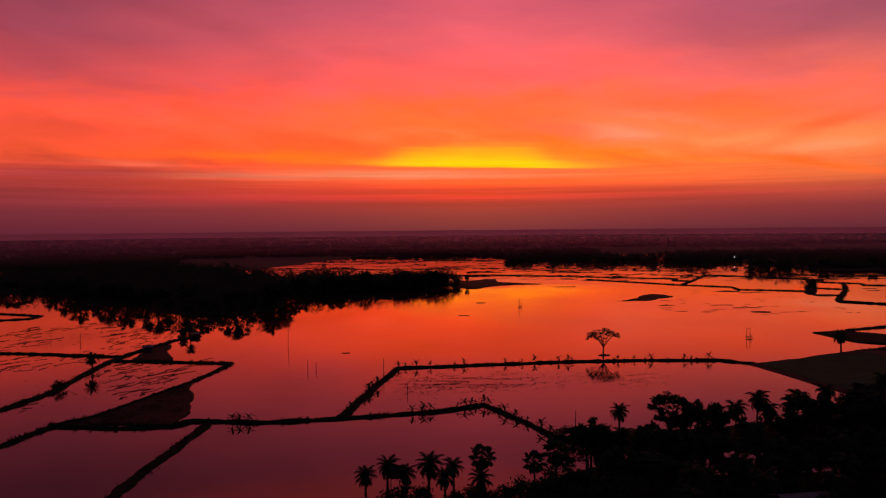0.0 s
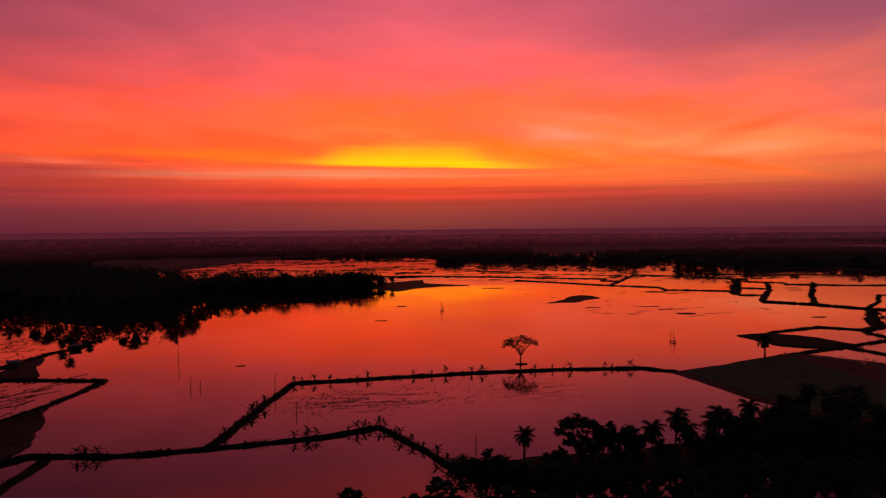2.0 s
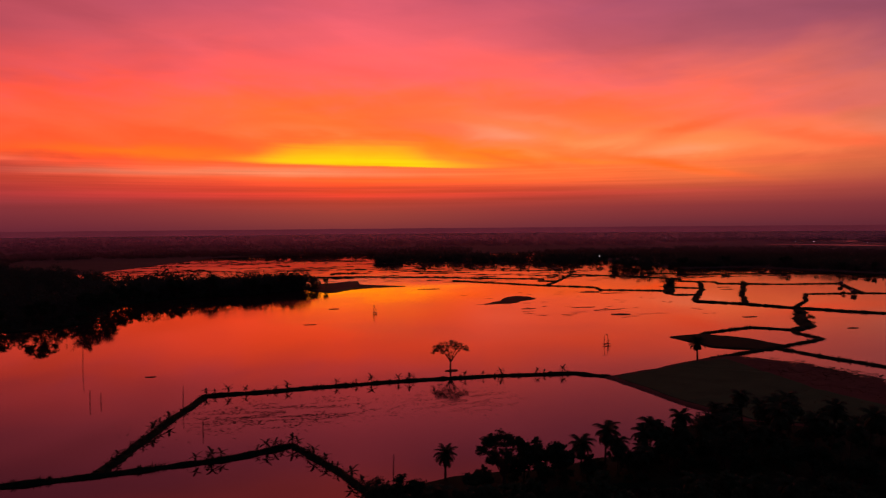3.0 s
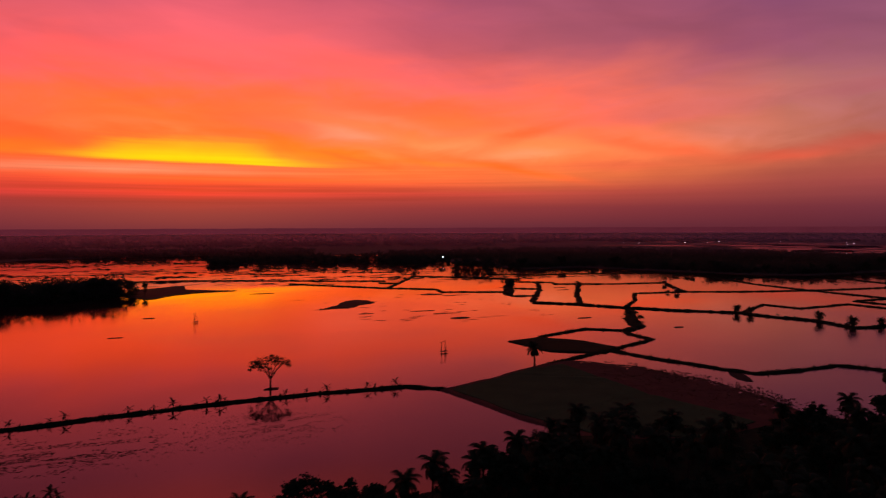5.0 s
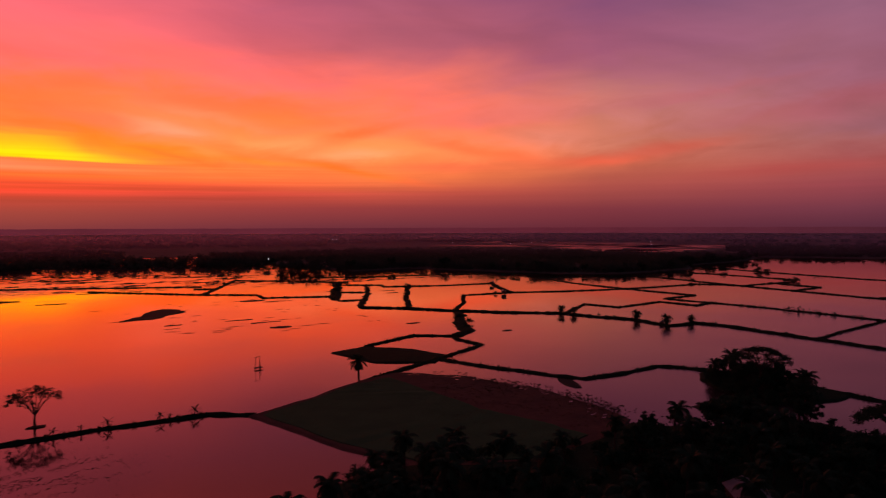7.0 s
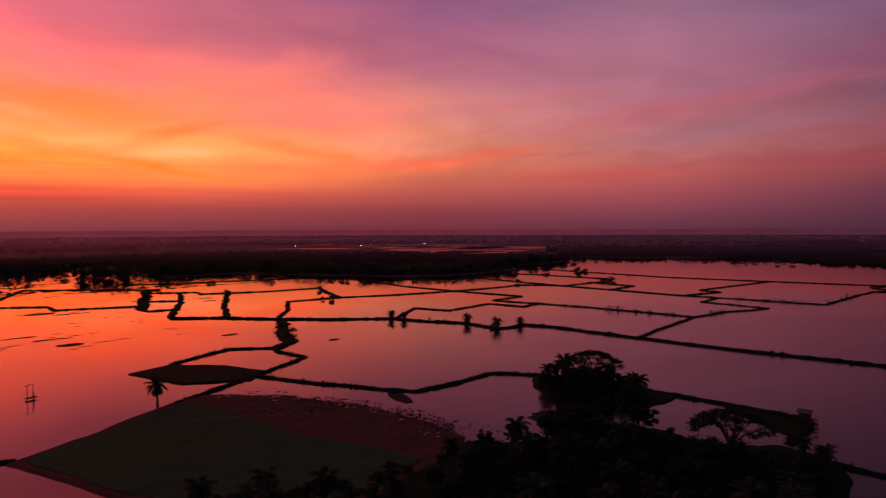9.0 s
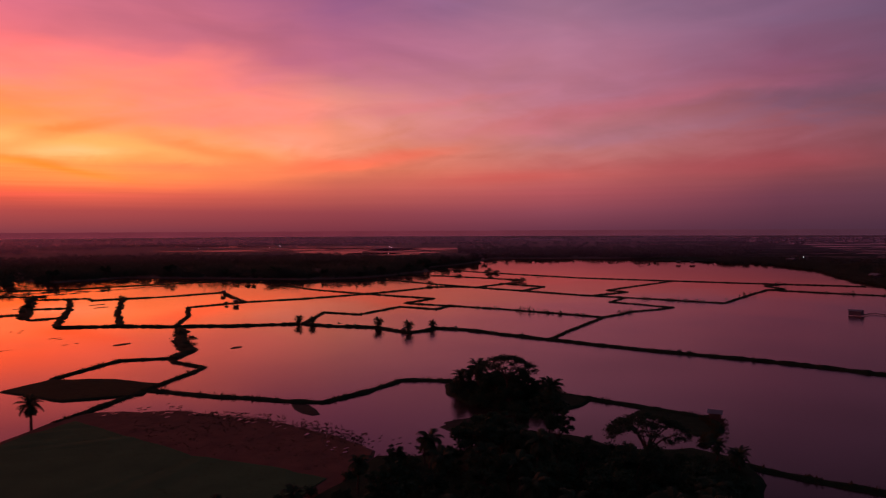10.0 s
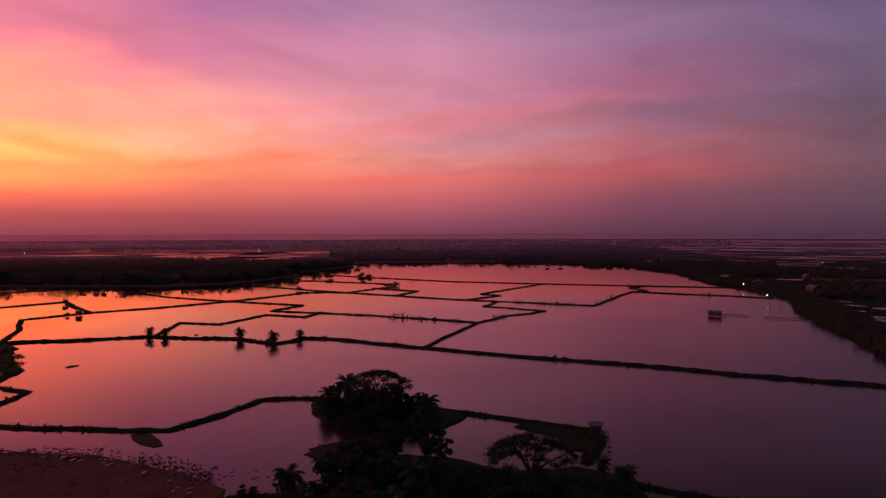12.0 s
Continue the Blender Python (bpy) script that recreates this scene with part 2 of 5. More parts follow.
# ---- materials ----
def material(name, base, second, rough=0.8, scale=1.0, fine=8.0, bump=0.3, spread=0.0, metal=0.0, spec=0.3):
    """Two base colours mixed by coarse and fine noise in metres, with relief and a little change from object to object."""
    m = bpy.data.materials.new(name)
    m.use_nodes = True
    n, l = m.node_tree.nodes, m.node_tree.links
    b = n["Principled BSDF"]
    geo = n.new("ShaderNodeNewGeometry")
    a, f = n.new("ShaderNodeTexNoise"), n.new("ShaderNodeTexNoise")
    a.inputs["Scale"].default_value, f.inputs["Scale"].default_value = scale, fine
    a.inputs["Detail"].default_value = f.inputs["Detail"].default_value = 5.0
    for t in (a, f):
        l.new(geo.outputs["Position"], t.inputs["Vector"])
    mx = n.new("ShaderNodeMath")
    mx.operation = "MULTIPLY_ADD"
    l.new(f.outputs[0], mx.inputs[0])
    mx.inputs[1].default_value = 0.5
    l.new(a.outputs[0], mx.inputs[2])
    rg = n.new("ShaderNodeMapRange")
    rg.inputs[1].default_value, rg.inputs[2].default_value = 0.5, 1.0
    l.new(mx.outputs[0], rg.inputs[0])
    mix = n.new("ShaderNodeMix")
    mix.data_type = "RGBA"
    l.new(rg.outputs[0], mix.inputs[0])
    mix.inputs[6].default_value, mix.inputs[7].default_value = (*base, 1), (*second, 1)
    out = mix.outputs[2]
    if spread:
        info, hsv, ml = n.new("ShaderNodeObjectInfo"), n.new("ShaderNodeHueSaturation"), n.new("ShaderNodeMath")
        ml.operation = "MULTIPLY_ADD"
        l.new(info.outputs["Random"], ml.inputs[0])
        ml.inputs[1].default_value, ml.inputs[2].default_value = spread, 1 - spread / 2
        l.new(ml.outputs[0], hsv.inputs["Value"])
        l.new(out, hsv.inputs["Color"])
        out = hsv.outputs[0]
    l.new(out, b.inputs["Base Color"])
    b.inputs["Roughness"].default_value, b.inputs["Metallic"].default_value = rough, metal
    b.inputs["Specular IOR Level"].default_value = spec
    if bump:
        bp = n.new("ShaderNodeBump")
        bp.inputs["Strength"].default_value, bp.inputs["Distance"].default_value = bump, 0.1
        l.new(f.outputs[0], bp.inputs["Height"])
        l.new(bp.outputs[0], b.inputs["Normal"])
    return m


def leafy(m, share=0.45):
    """Makes a leaf material pass part of the light that falls on its back."""
    n, l = m.node_tree.nodes, m.node_tree.links
    b, out = n["Principled BSDF"], n["Material Output"]
    tr, mx, hv = n.new("ShaderNodeBsdfTranslucent"), n.new("ShaderNodeMixShader"), n.new("ShaderNodeHueSaturation")
    hv.inputs["Value"].default_value = 1.3
    l.new(b.inputs["Base Color"].links[0].from_socket, hv.inputs["Color"])
    l.new(hv.outputs[0], tr.inputs[0])
    mx.inputs[0].default_value = share
    l.new(b.outputs[0], mx.inputs[1])
    l.new(tr.outputs[0], mx.inputs[2])
    l.new(mx.outputs[0], out.inputs[0])


def water_material(name, base=(0.022, 0.016, 0.013)):
    """Silty brown water with a calm mirror surface and drifting patches of fine ripple."""
    m = bpy.data.materials.new(name)
    m.use_nodes = True
    n, l = m.node_tree.nodes, m.node_tree.links
    n.clear()
    geo, out, mix = n.new("ShaderNodeNewGeometry"), n.new("ShaderNodeOutputMaterial"), n.new("ShaderNodeMixShader")
    body, gloss, fres = n.new("ShaderNodeBsdfDiffuse"), n.new("ShaderNodeBsdfGlossy"), n.new("ShaderNodeFresnel")
    body.inputs["Color"].default_value = (*base, 1)
    gloss.inputs["Color"].default_value = (1.0, 0.75, 0.79, 1)
    fres.inputs["IOR"].default_value = 1.32
    patch, rip = n.new("ShaderNodeTexNoise"), n.new("ShaderNodeTexNoise")
    patch.inputs["Scale"].default_value, patch.inputs["Detail"].default_value = 0.018, 4.0
    rip.inputs["Scale"].default_value, rip.inputs["Detail"].default_value = 0.9, 3.0
    for t in (patch, rip):
        l.new(geo.outputs["Position"], t.inputs["Vector"])
    rr = n.new("ShaderNodeMapRange")
    rr.inputs[1].default_value, rr.inputs[2].default_value, rr.inputs[3].default_value, rr.inputs[4].default_value = 0.42, 0.66, 0.02, 0.08
    l.new(patch.outputs[0], rr.inputs[0])
    # the breeze ruffles the open middle of the great ponds; near the shores they lie calm
    rough = rr.outputs[0]
    for centre, reach, full, amount in (((80, 350, 0), 140, 40, 0.09), ((340, 60, 0), 300, 120, 0.17), ((75, 175, 0), 75, 25, 0.05)):
        far, open_water, ruffle = n.new("ShaderNodeVectorMath"), n.new("ShaderNodeMapRange"), n.new("ShaderNodeMath")
        far.operation, ruffle.operation = "DISTANCE", "MULTIPLY_ADD"
        l.new(geo.outputs["Position"], far.inputs[0])
        far.inputs[1].default_value = centre
        open_water.interpolation_type = "SMOOTHSTEP"
        open_water.inputs[1].default_value, open_water.inputs[2].default_value, open_water.inputs[3].default_value, open_water.inputs[4].default_value = reach, full, 0, 1
        l.new(far.outputs["Value"], open_water.inputs[0])
        l.new(open_water.outputs[0], ruffle.inputs[0])
        ruffle.inputs[1].default_value = amount
        l.new(rough, ruffle.inputs[2])
        rough = ruffle.outputs[0]
    l.new(rough, gloss.inputs["Roughness"])
    bp, st = n.new("ShaderNodeBump"), n.new("ShaderNodeMapRange")
    bp.inputs["Distance"].default_value = 0.02
    st.inputs[1].default_value, st.inputs[2].default_value, st.inputs[3].default_value, st.inputs[4].default_value = 0.4, 0.7, 0.05, 0.3
    l.new(patch.outputs[0], st.inputs[0])
    l.new(st.outputs[0], bp.inputs["Strength"])
    l.new(rip.outputs[0], bp.inputs["Height"])
    l.new(bp.outputs[0], gloss.inputs["Normal"])
    l.new(fres.outputs[0], mix.inputs[0])
    l.new(body.outputs[0], mix.inputs[1])
    l.new(gloss.outputs[0], mix.inputs[2])
    l.new(mix.outputs[0], out.inputs[0])
    return m


def glowing(name, colour, strength):
    m = bpy.data.materials.new(name)
    m.use_nodes = True
    b = m.node_tree.nodes["Principled BSDF"]
    b.inputs["Base Color"].default_value = (*colour, 1)
    b.inputs["Emission Color"].default_value = (*colour, 1)
    b.inputs["Emission Strength"].default_value = strength
    return m


def painted_haze_material(name, west, east):
    """Far land with evening haze painted in as glow: wine red under the afterglow, violet to the east of it."""
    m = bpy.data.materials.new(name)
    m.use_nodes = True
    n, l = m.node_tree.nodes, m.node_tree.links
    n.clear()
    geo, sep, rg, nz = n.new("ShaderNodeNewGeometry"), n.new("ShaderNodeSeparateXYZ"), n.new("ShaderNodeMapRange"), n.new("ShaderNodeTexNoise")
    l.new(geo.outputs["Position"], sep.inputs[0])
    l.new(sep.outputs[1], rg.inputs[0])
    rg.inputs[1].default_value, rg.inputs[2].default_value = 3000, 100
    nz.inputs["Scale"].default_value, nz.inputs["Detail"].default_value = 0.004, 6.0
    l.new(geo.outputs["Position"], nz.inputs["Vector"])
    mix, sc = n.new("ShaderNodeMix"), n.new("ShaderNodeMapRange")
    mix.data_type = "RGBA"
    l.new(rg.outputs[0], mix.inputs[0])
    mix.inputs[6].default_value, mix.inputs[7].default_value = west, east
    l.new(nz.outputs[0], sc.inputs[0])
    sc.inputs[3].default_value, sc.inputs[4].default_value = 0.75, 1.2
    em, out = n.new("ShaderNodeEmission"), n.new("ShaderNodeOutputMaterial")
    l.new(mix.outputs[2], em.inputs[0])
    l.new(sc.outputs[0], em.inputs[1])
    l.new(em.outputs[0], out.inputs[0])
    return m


def haze_sheet_material(name):
    """Added sheet imitating distance haze: it thickens away from the camera's ground and in drifting banks, and
    scatters the sky's light.
    """
    m = bpy.data.materials.new(name)
    m.use_nodes = True
    n, l = m.node_tree.nodes, m.node_tree.links
    n.clear()
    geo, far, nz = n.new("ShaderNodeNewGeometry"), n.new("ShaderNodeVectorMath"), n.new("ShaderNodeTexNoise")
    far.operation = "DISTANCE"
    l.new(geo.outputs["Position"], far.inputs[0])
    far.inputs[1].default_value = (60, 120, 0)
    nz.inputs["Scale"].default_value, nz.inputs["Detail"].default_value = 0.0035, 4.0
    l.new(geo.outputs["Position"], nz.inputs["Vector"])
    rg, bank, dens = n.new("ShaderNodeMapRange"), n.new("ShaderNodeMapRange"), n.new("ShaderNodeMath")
    rg.inputs[1].default_value, rg.inputs[2].default_value, rg.inputs[3].default_value, rg.inputs[4].default_value = HAZE_NEAR, HAZE_FAR, 0.0, HAZE_MOST
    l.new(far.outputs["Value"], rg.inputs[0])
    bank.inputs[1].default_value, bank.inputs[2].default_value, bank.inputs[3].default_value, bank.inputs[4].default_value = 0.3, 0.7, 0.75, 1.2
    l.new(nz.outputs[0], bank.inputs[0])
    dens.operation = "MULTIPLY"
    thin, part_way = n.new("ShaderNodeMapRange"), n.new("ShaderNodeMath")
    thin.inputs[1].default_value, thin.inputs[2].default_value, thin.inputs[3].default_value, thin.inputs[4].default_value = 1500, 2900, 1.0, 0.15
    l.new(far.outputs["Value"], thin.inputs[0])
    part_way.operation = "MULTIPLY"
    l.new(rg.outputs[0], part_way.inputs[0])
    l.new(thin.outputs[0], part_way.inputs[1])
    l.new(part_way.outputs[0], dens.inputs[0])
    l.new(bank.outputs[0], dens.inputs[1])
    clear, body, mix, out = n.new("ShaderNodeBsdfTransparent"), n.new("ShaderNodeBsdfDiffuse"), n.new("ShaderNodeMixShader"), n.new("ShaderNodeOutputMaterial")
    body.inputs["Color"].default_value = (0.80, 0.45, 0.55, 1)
    # rough gloss imitates haze sending most light on at a low angle, away from the afterglow
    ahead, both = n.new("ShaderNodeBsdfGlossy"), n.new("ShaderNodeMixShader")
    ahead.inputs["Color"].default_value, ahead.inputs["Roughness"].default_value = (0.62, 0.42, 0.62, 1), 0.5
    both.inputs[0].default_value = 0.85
    l.new(body.outputs[0], both.inputs[1])
    l.new(ahead.outputs[0], both.inputs[2])
    l.new(dens.outputs[0], mix.inputs[0])
    l.new(clear.outputs[0], mix.inputs[1])
    l.new(both.outputs[0], mix.inputs[2])
    l.new(mix.outputs[0], out.inputs[0])
    return m


HAZE_NEAR, HAZE_FAR, HAZE_MOST = 520, 1500, 0.32
M_HAZE_SHEET = haze_sheet_material("haze_sheet")
M_WATER = water_material("pond_water")
M_MUD = material("wet_mud", (0.020, 0.026, 0.020), (0.036, 0.040, 0.030), 0.75, 0.5, 6.0, 0.5, spec=0.03)
M_BANK = material("grassy_earth", (0.012, 0.026, 0.014), (0.020, 0.044, 0.020), 0.9, 0.6, 7.0, 0.6, spec=0.03)
M_FIELD = material("green_field", (0.036, 0.100, 0.044), (0.056, 0.130, 0.056), 0.95, 0.15, 5.0, 0.6, spec=0.03)
M_DRY = material("dry_stubble", (0.150, 0.082, 0.058), (0.085, 0.054, 0.042), 0.95, 0.2, 4.0, 0.6, spec=0.03)
M_GRASS = material("grass_blades", (0.035, 0.042, 0.014), (0.060, 0.058, 0.024), 0.85, 0.4, 3.0, 0, spec=0.1)
M_LEAF = material("tree_leaves", (0.021, 0.058, 0.030), (0.036, 0.086, 0.042), 0.8, 0.4, 3.0, 0, 0.4, spec=0.1)
M_PALM = material("palm_fronds", (0.020, 0.050, 0.024), (0.034, 0.072, 0.034), 0.7, 0.6, 4.0, 0, 0.3, spec=0.1)
M_BANANA = material("banana_leaves", (0.028, 0.042, 0.014), (0.045, 0.060, 0.022), 0.6, 0.8, 5.0, 0, 0.3)
M_BARK = material("bark", (0.045, 0.034, 0.025), (0.075, 0.058, 0.042), 0.9, 1.5, 9.0, 0.8, 0.3)
M_WOODS = material("wood_leaves", (0.050, 0.080, 0.055), (0.074, 0.108, 0.070), 0.9, 0.05, 1.0, 0, spec=0.1)
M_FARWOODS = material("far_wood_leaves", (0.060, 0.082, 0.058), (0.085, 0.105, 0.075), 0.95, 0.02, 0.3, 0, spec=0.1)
M_LAND = material("far_land", (0.100, 0.082, 0.066), (0.140, 0.115, 0.090), 0.95, 0.006, 0.08, 0, spec=0.03)
M_BED = material("pond_bed", (0.030, 0.024, 0.018), (0.045, 0.034, 0.024), 0.9, 0.05, 1.0, 0, spec=0.03)
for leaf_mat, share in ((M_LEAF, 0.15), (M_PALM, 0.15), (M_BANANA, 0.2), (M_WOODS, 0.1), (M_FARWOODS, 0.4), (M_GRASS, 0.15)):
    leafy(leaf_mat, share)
M_TIN = material("tin_sheet", (0.20, 0.20, 0.215), (0.15, 0.145, 0.145), 0.55, 0.8, 6.0, 0.2, 0, 0.4)
M_WOOD = material("grey_wood", (0.070, 0.055, 0.042), (0.110, 0.085, 0.065), 0.85, 2.0, 14.0, 0.4)
M_BOARD = material("weathered_board", (0.10, 0.11, 0.125), (0.08, 0.085, 0.095), 0.8, 1.2, 8.0, 0.3)
M_TARP = material("dark_sheet", (0.020, 0.024, 0.040), (0.030, 0.034, 0.055), 0.6, 1.0, 6.0, 0.2)
M_WALL = material("mud_plaster", (0.16, 0.12, 0.09), (0.12, 0.09, 0.065), 0.9, 0.8, 8.0, 0.4)
M_WEED = material("floating_weed", (0.030, 0.032, 0.016), (0.050, 0.044, 0.024), 0.8, 0.5, 3.0, 0, spec=0.1)
M_LAMP = glowing("lamp_bulb", (0.9, 0.95, 1.0), 9.0)
M_PAINTED_HAZE = painted_haze_material("painted_haze_glow", srgb(88, 32, 44), srgb(54, 30, 44))


# ---- mesh helpers ----
def mesh(name, verts, faces, mat, smooth=False):
    me = bpy.data.meshes.new(name)
    me.from_pydata([tuple(map(float, v)) for v in verts], [], [tuple(map(int, f)) for f in faces])
    me.materials.append(mat)
    if smooth:
        me.polygons.foreach_set("use_smooth", [True] * len(me.polygons))
    me.update()
    return me


def part(name, me, parent, label="", m=None):
    ob = new(name, me)
    ob.parent = parent
    if m is not None:
        ob.matrix_basis = m
    return tagged(ob, label)


def whole(name, label, category, group="", kind="", me=None, m=None):
    ob = new(name, me)
    if m is not None:
        ob.matrix_basis = m
    return tagged(ob, label, category, group, kind)


def merge(*parts):
    vs, fs = [], []
    for v, f in parts:
        k = len(vs)
        vs += list(v)
        fs += [tuple(i + k for i in g) for g in f]
    return vs, fs


def box(x0, y0, z0, x1, y1, z1):
    v = [(x, y, z) for z in (z0, z1) for x, y in ((x0, y0), (x1, y0), (x1, y1), (x0, y1))]
    return v, [(3, 2, 1, 0), (4, 5, 6, 7), (0, 1, 5, 4), (1, 2, 6, 5), (2, 3, 7, 6), (3, 0, 4, 7)]


def tube(path, radii, sides=6):
    """A tapered tube along a path of points."""
    vs, fs = [], []
    pts = [Vector(p) for p in path]
    for i, p in enumerate(pts):
        d = (pts[min(i + 1, len(pts) - 1)] - pts[max(i - 1, 0)]).normalized()
        u = d.cross(Vector((0.3, 0.9, 0.2))).normalized()
        w = d.cross(u)
        for k in range(sides):
            a = 2 * math.pi * k / sides
            vs.append(p + (u * math.cos(a) + w * math.sin(a)) * radii[i])
    for i in range(len(pts) - 1):
        for k in range(sides):
            a, b = i * sides + k, i * sides + (k + 1) % sides
            fs.append((a, b, b + sides, a + sides))
    fs.append(tuple(range(sides))[::-1])
    fs.append(tuple(range((len(pts) - 1) * sides, len(pts) * sides)))
    return vs, fs


def scatter_leaves(rng, centres, spread, per, size, flat=1.0):
    """Many small leaf blades round clump centres; returns verts and faces."""
    c = np.repeat(np.asarray(centres, float), per, axis=0)
    n = len(c)
    off = rng.normal(0, 1, (n, 3)) * (np.asarray(spread) * np.array([1, 1, flat]))
    p = c + off
    a = rng.normal(0, 1, (n, 3))
    a[:, 2] *= 0.6
    a /= np.linalg.norm(a, axis=1)[:, None]
    b = rng.normal(0, 1, (n, 3))
    b -= (a * b).sum(1)[:, None] * a
    b /= np.linalg.norm(b, axis=1)[:, None]
    s = size * rng.uniform(0.6, 1.4, (n, 1))
    v = np.stack([p - a * s, p + b * s * 0.45, p + a * s, p - b * s * 0.45], 1).reshape(-1, 3)
    i = np.arange(n)[:, None] * 4
    return v, i + np.array([[0, 1, 2, 3]])


def leaf_puffs(rng, puffs, count, size):
    """Leaf blades packed into separate flattened sprays, each with its own ragged twigs and gaps between them."""
    room = np.array([r ** 2 for _, r in puffs])
    owner = rng.choice(len(puffs), count, p=room / room.sum())
    c = np.array([tuple(p) for p, _ in puffs])[owner]
    r = np.array([r for _, r in puffs])[owner][:, None]
    d = rng.normal(0, 1, (count, 3))
    d /= np.linalg.norm(d, axis=1)[:, None]
    # twigs: pull the blades towards a few directions for each spray
    twig = rng.normal(0, 1, (len(puffs), 9, 3))
    twig /= np.linalg.norm(twig, axis=2)[:, :, None]
    d = 0.55 * d + 0.75 * twig[owner, rng.integers(0, 9, count)]
    p = c + d * r * rng.random((count, 1)) ** 0.5 * np.array([1, 1, 0.62])
    return scatter_leaves(rng, p, 0.05, 1, size)


def resample(pts, step):
    pts = [Vector((*p, 0)) for p in pts]
    out = [pts[0]]
    for a, b in zip(pts, pts[1:]):
        k = max(1, int((b - a).length / step))
        out += [a.lerp(b, (i + 1) / k) for i in range(k)]
    return out


def wobble(x, y, scale, amount):
    return noise.noise(Vector((x * scale, y * scale, 7.3))) * amount


# ---- large structure: bed, water, banks ----
def disc(name, radius, z, mat, label, category, steps=96):
    v = [(0, 400, z)] + [(radius * math.cos(2 * math.pi * k / steps), 400 + radius * math.sin(2 * math.pi * k / steps), z) for k in range(steps)]
    f = [(0, 1 + k, 1 + (k + 1) % steps) for k in range(steps)]
    return whole(name, label, category, kind="structure", me=mesh(name, v, f, mat))


disc("ground", 4300, -1.2, M_BED, "dark silty ground under and round the ponds", "ground")
disc("water", 2500, 0.0, M_WATER, "calm pond water mirroring the red evening sky", "water")

DIKES = []


def dike(pts, width=1.6, height=0.55, label="low earth dike with grassy sides between fish ponds", mat=None, step=1.6, rough=0.3):
    rows = resample(pts, step)
    vs, fs = [], []
    prof = [(-1.15, -0.5), (-0.75, 0.12), (-0.4, 0.75), (-0.12, 1.0), (0.15, 0.95), (0.42, 0.72), (0.76, 0.1), (1.15, -0.5)]
    for i, p in enumerate(rows):
        d = (rows[min(i + 1, len(rows) - 1)] - rows[max(i - 1, 0)])
        d.z = 0
        d.normalize()
        s = Vector((d.y, -d.x, 0))
        q = p + s * wobble(p.x, p.y, 0.11, width * 0.55)
        wl = width * (1 + wobble(p.x + 31, p.y, 0.35, rough) + wobble(p.x, p.y + 17, 1.1, rough * 0.8))
        h = height * (1 + wobble(p.x, p.y + 90, 0.5, 0.45) + wobble(p.x + 5, p.y, 1.7, 0.25))
        for u, z in prof:
            vs.append((q.x + s.x * u * wl, q.y + s.y * u * wl, z * h if z > 0 else z))
    n = len(prof)
    for i in range(len(rows) - 1):
        for k in range(n - 1):
            a = i * n + k
            fs.append((a, a + n, a + n + 1, a + 1))
    fs += [tuple(range(n)), tuple(range(len(vs) - n, len(vs)))[::-1]]
    DIKES.append((rows, width, height))
    return whole("earth_dike", label, "dike", "pond dikes", "structure", mesh("earth_dike", vs, fs, mat or M_BANK))


def land(name, outline, height, mat, label, category="land", ragged=1.2, step=3.0, skirt=1.5, base=0.0):
    """A low flat bank with a ragged shore that slopes under the water."""
    ring = resample(list(outline) + [outline[0]], step)[:-1]
    n = len(ring)
    top, foot = [], []
    area = sum(a.x * b.y - b.x * a.y for a, b in zip(ring, ring[1:] + ring[:1]))
    sgn = 1 if area > 0 else -1
    for i, p in enumerate(ring):
        d = (ring[(i + 1) % n] - ring[i - 1]).normalized()
        o = Vector((d.y, -d.x, 0)) * sgn
        q = p + o * (wobble(p.x, p.y, 0.09, ragged * 1.4) + wobble(p.x, p.y, 0.5, ragged * 0.7))
        top.append((q.x, q.y, base + height * (1 + wobble(p.x, p.y, 0.3, 0.4))))
        foot.append((q.x + o.x * skirt, q.y + o.y * skirt, base - 0.5))
    bm = bmesh.new()
    tv = [bm.verts.new(v) for v in top]
    fv = [bm.verts.new(v) for v in foot]
    edges = [bm.edges.new((tv[i], tv[(i + 1) % n])) for i in range(n)]
    for i in range(n):
        j = (i + 1) % n
        bm.faces.new((tv[i], fv[i], fv[j], tv[j]) if sgn > 0 else (tv[i], tv[j], fv[j], fv[i]))
    bmesh.ops.triangle_fill(bm, edges=edges, use_beauty=True)
    bmesh.ops.recalc_face_normals(bm, faces=bm.faces[:])
    me = bpy.data.meshes.new(name)
    bm.to_mesh(me)
    bm.free()
    me.materials.append(mat)
    return whole(name, label, category, kind="structure", me=me)


# ponds in the west and south
dike([(-13, 207), (11, 211), (38, 215), (62, 216), (82, 215), (90, 209)], 1.3)
dike([(-22, 153), (-19, 174), (-13, 208)], 1.5)
dike([(-81, 148), (-67, 146), (-56, 147), (-53, 151), (-39, 149.5), (-22, 152), (-3, 157), (9, 163), (17, 147), (22, 135)], 1.15)
dike([(-86, 118), (-83, 135), (-81, 148)], 1.2)
dike([(-81, 148), (-75, 156), (-71, 173), (-67, 189), (-64, 212), (-64, 217), (-80, 219.5), (-101, 223)], 1.1)
dike([(-99, 150), (-100, 162), (-98, 180), (-101, 203), (-103, 227), (-99, 262), (-93, 275)], 1.7)
dike([(-165, 243), (-147, 239), (-126, 235), (-103, 230)], 1.3)
dike([(-50, 95), (-50, 127), (-49, 149)], 1.5, 0.4)
dike([(-215, 327), (-202, 329), (-192, 334), (-192, 345), (-219, 356)], 1.4)
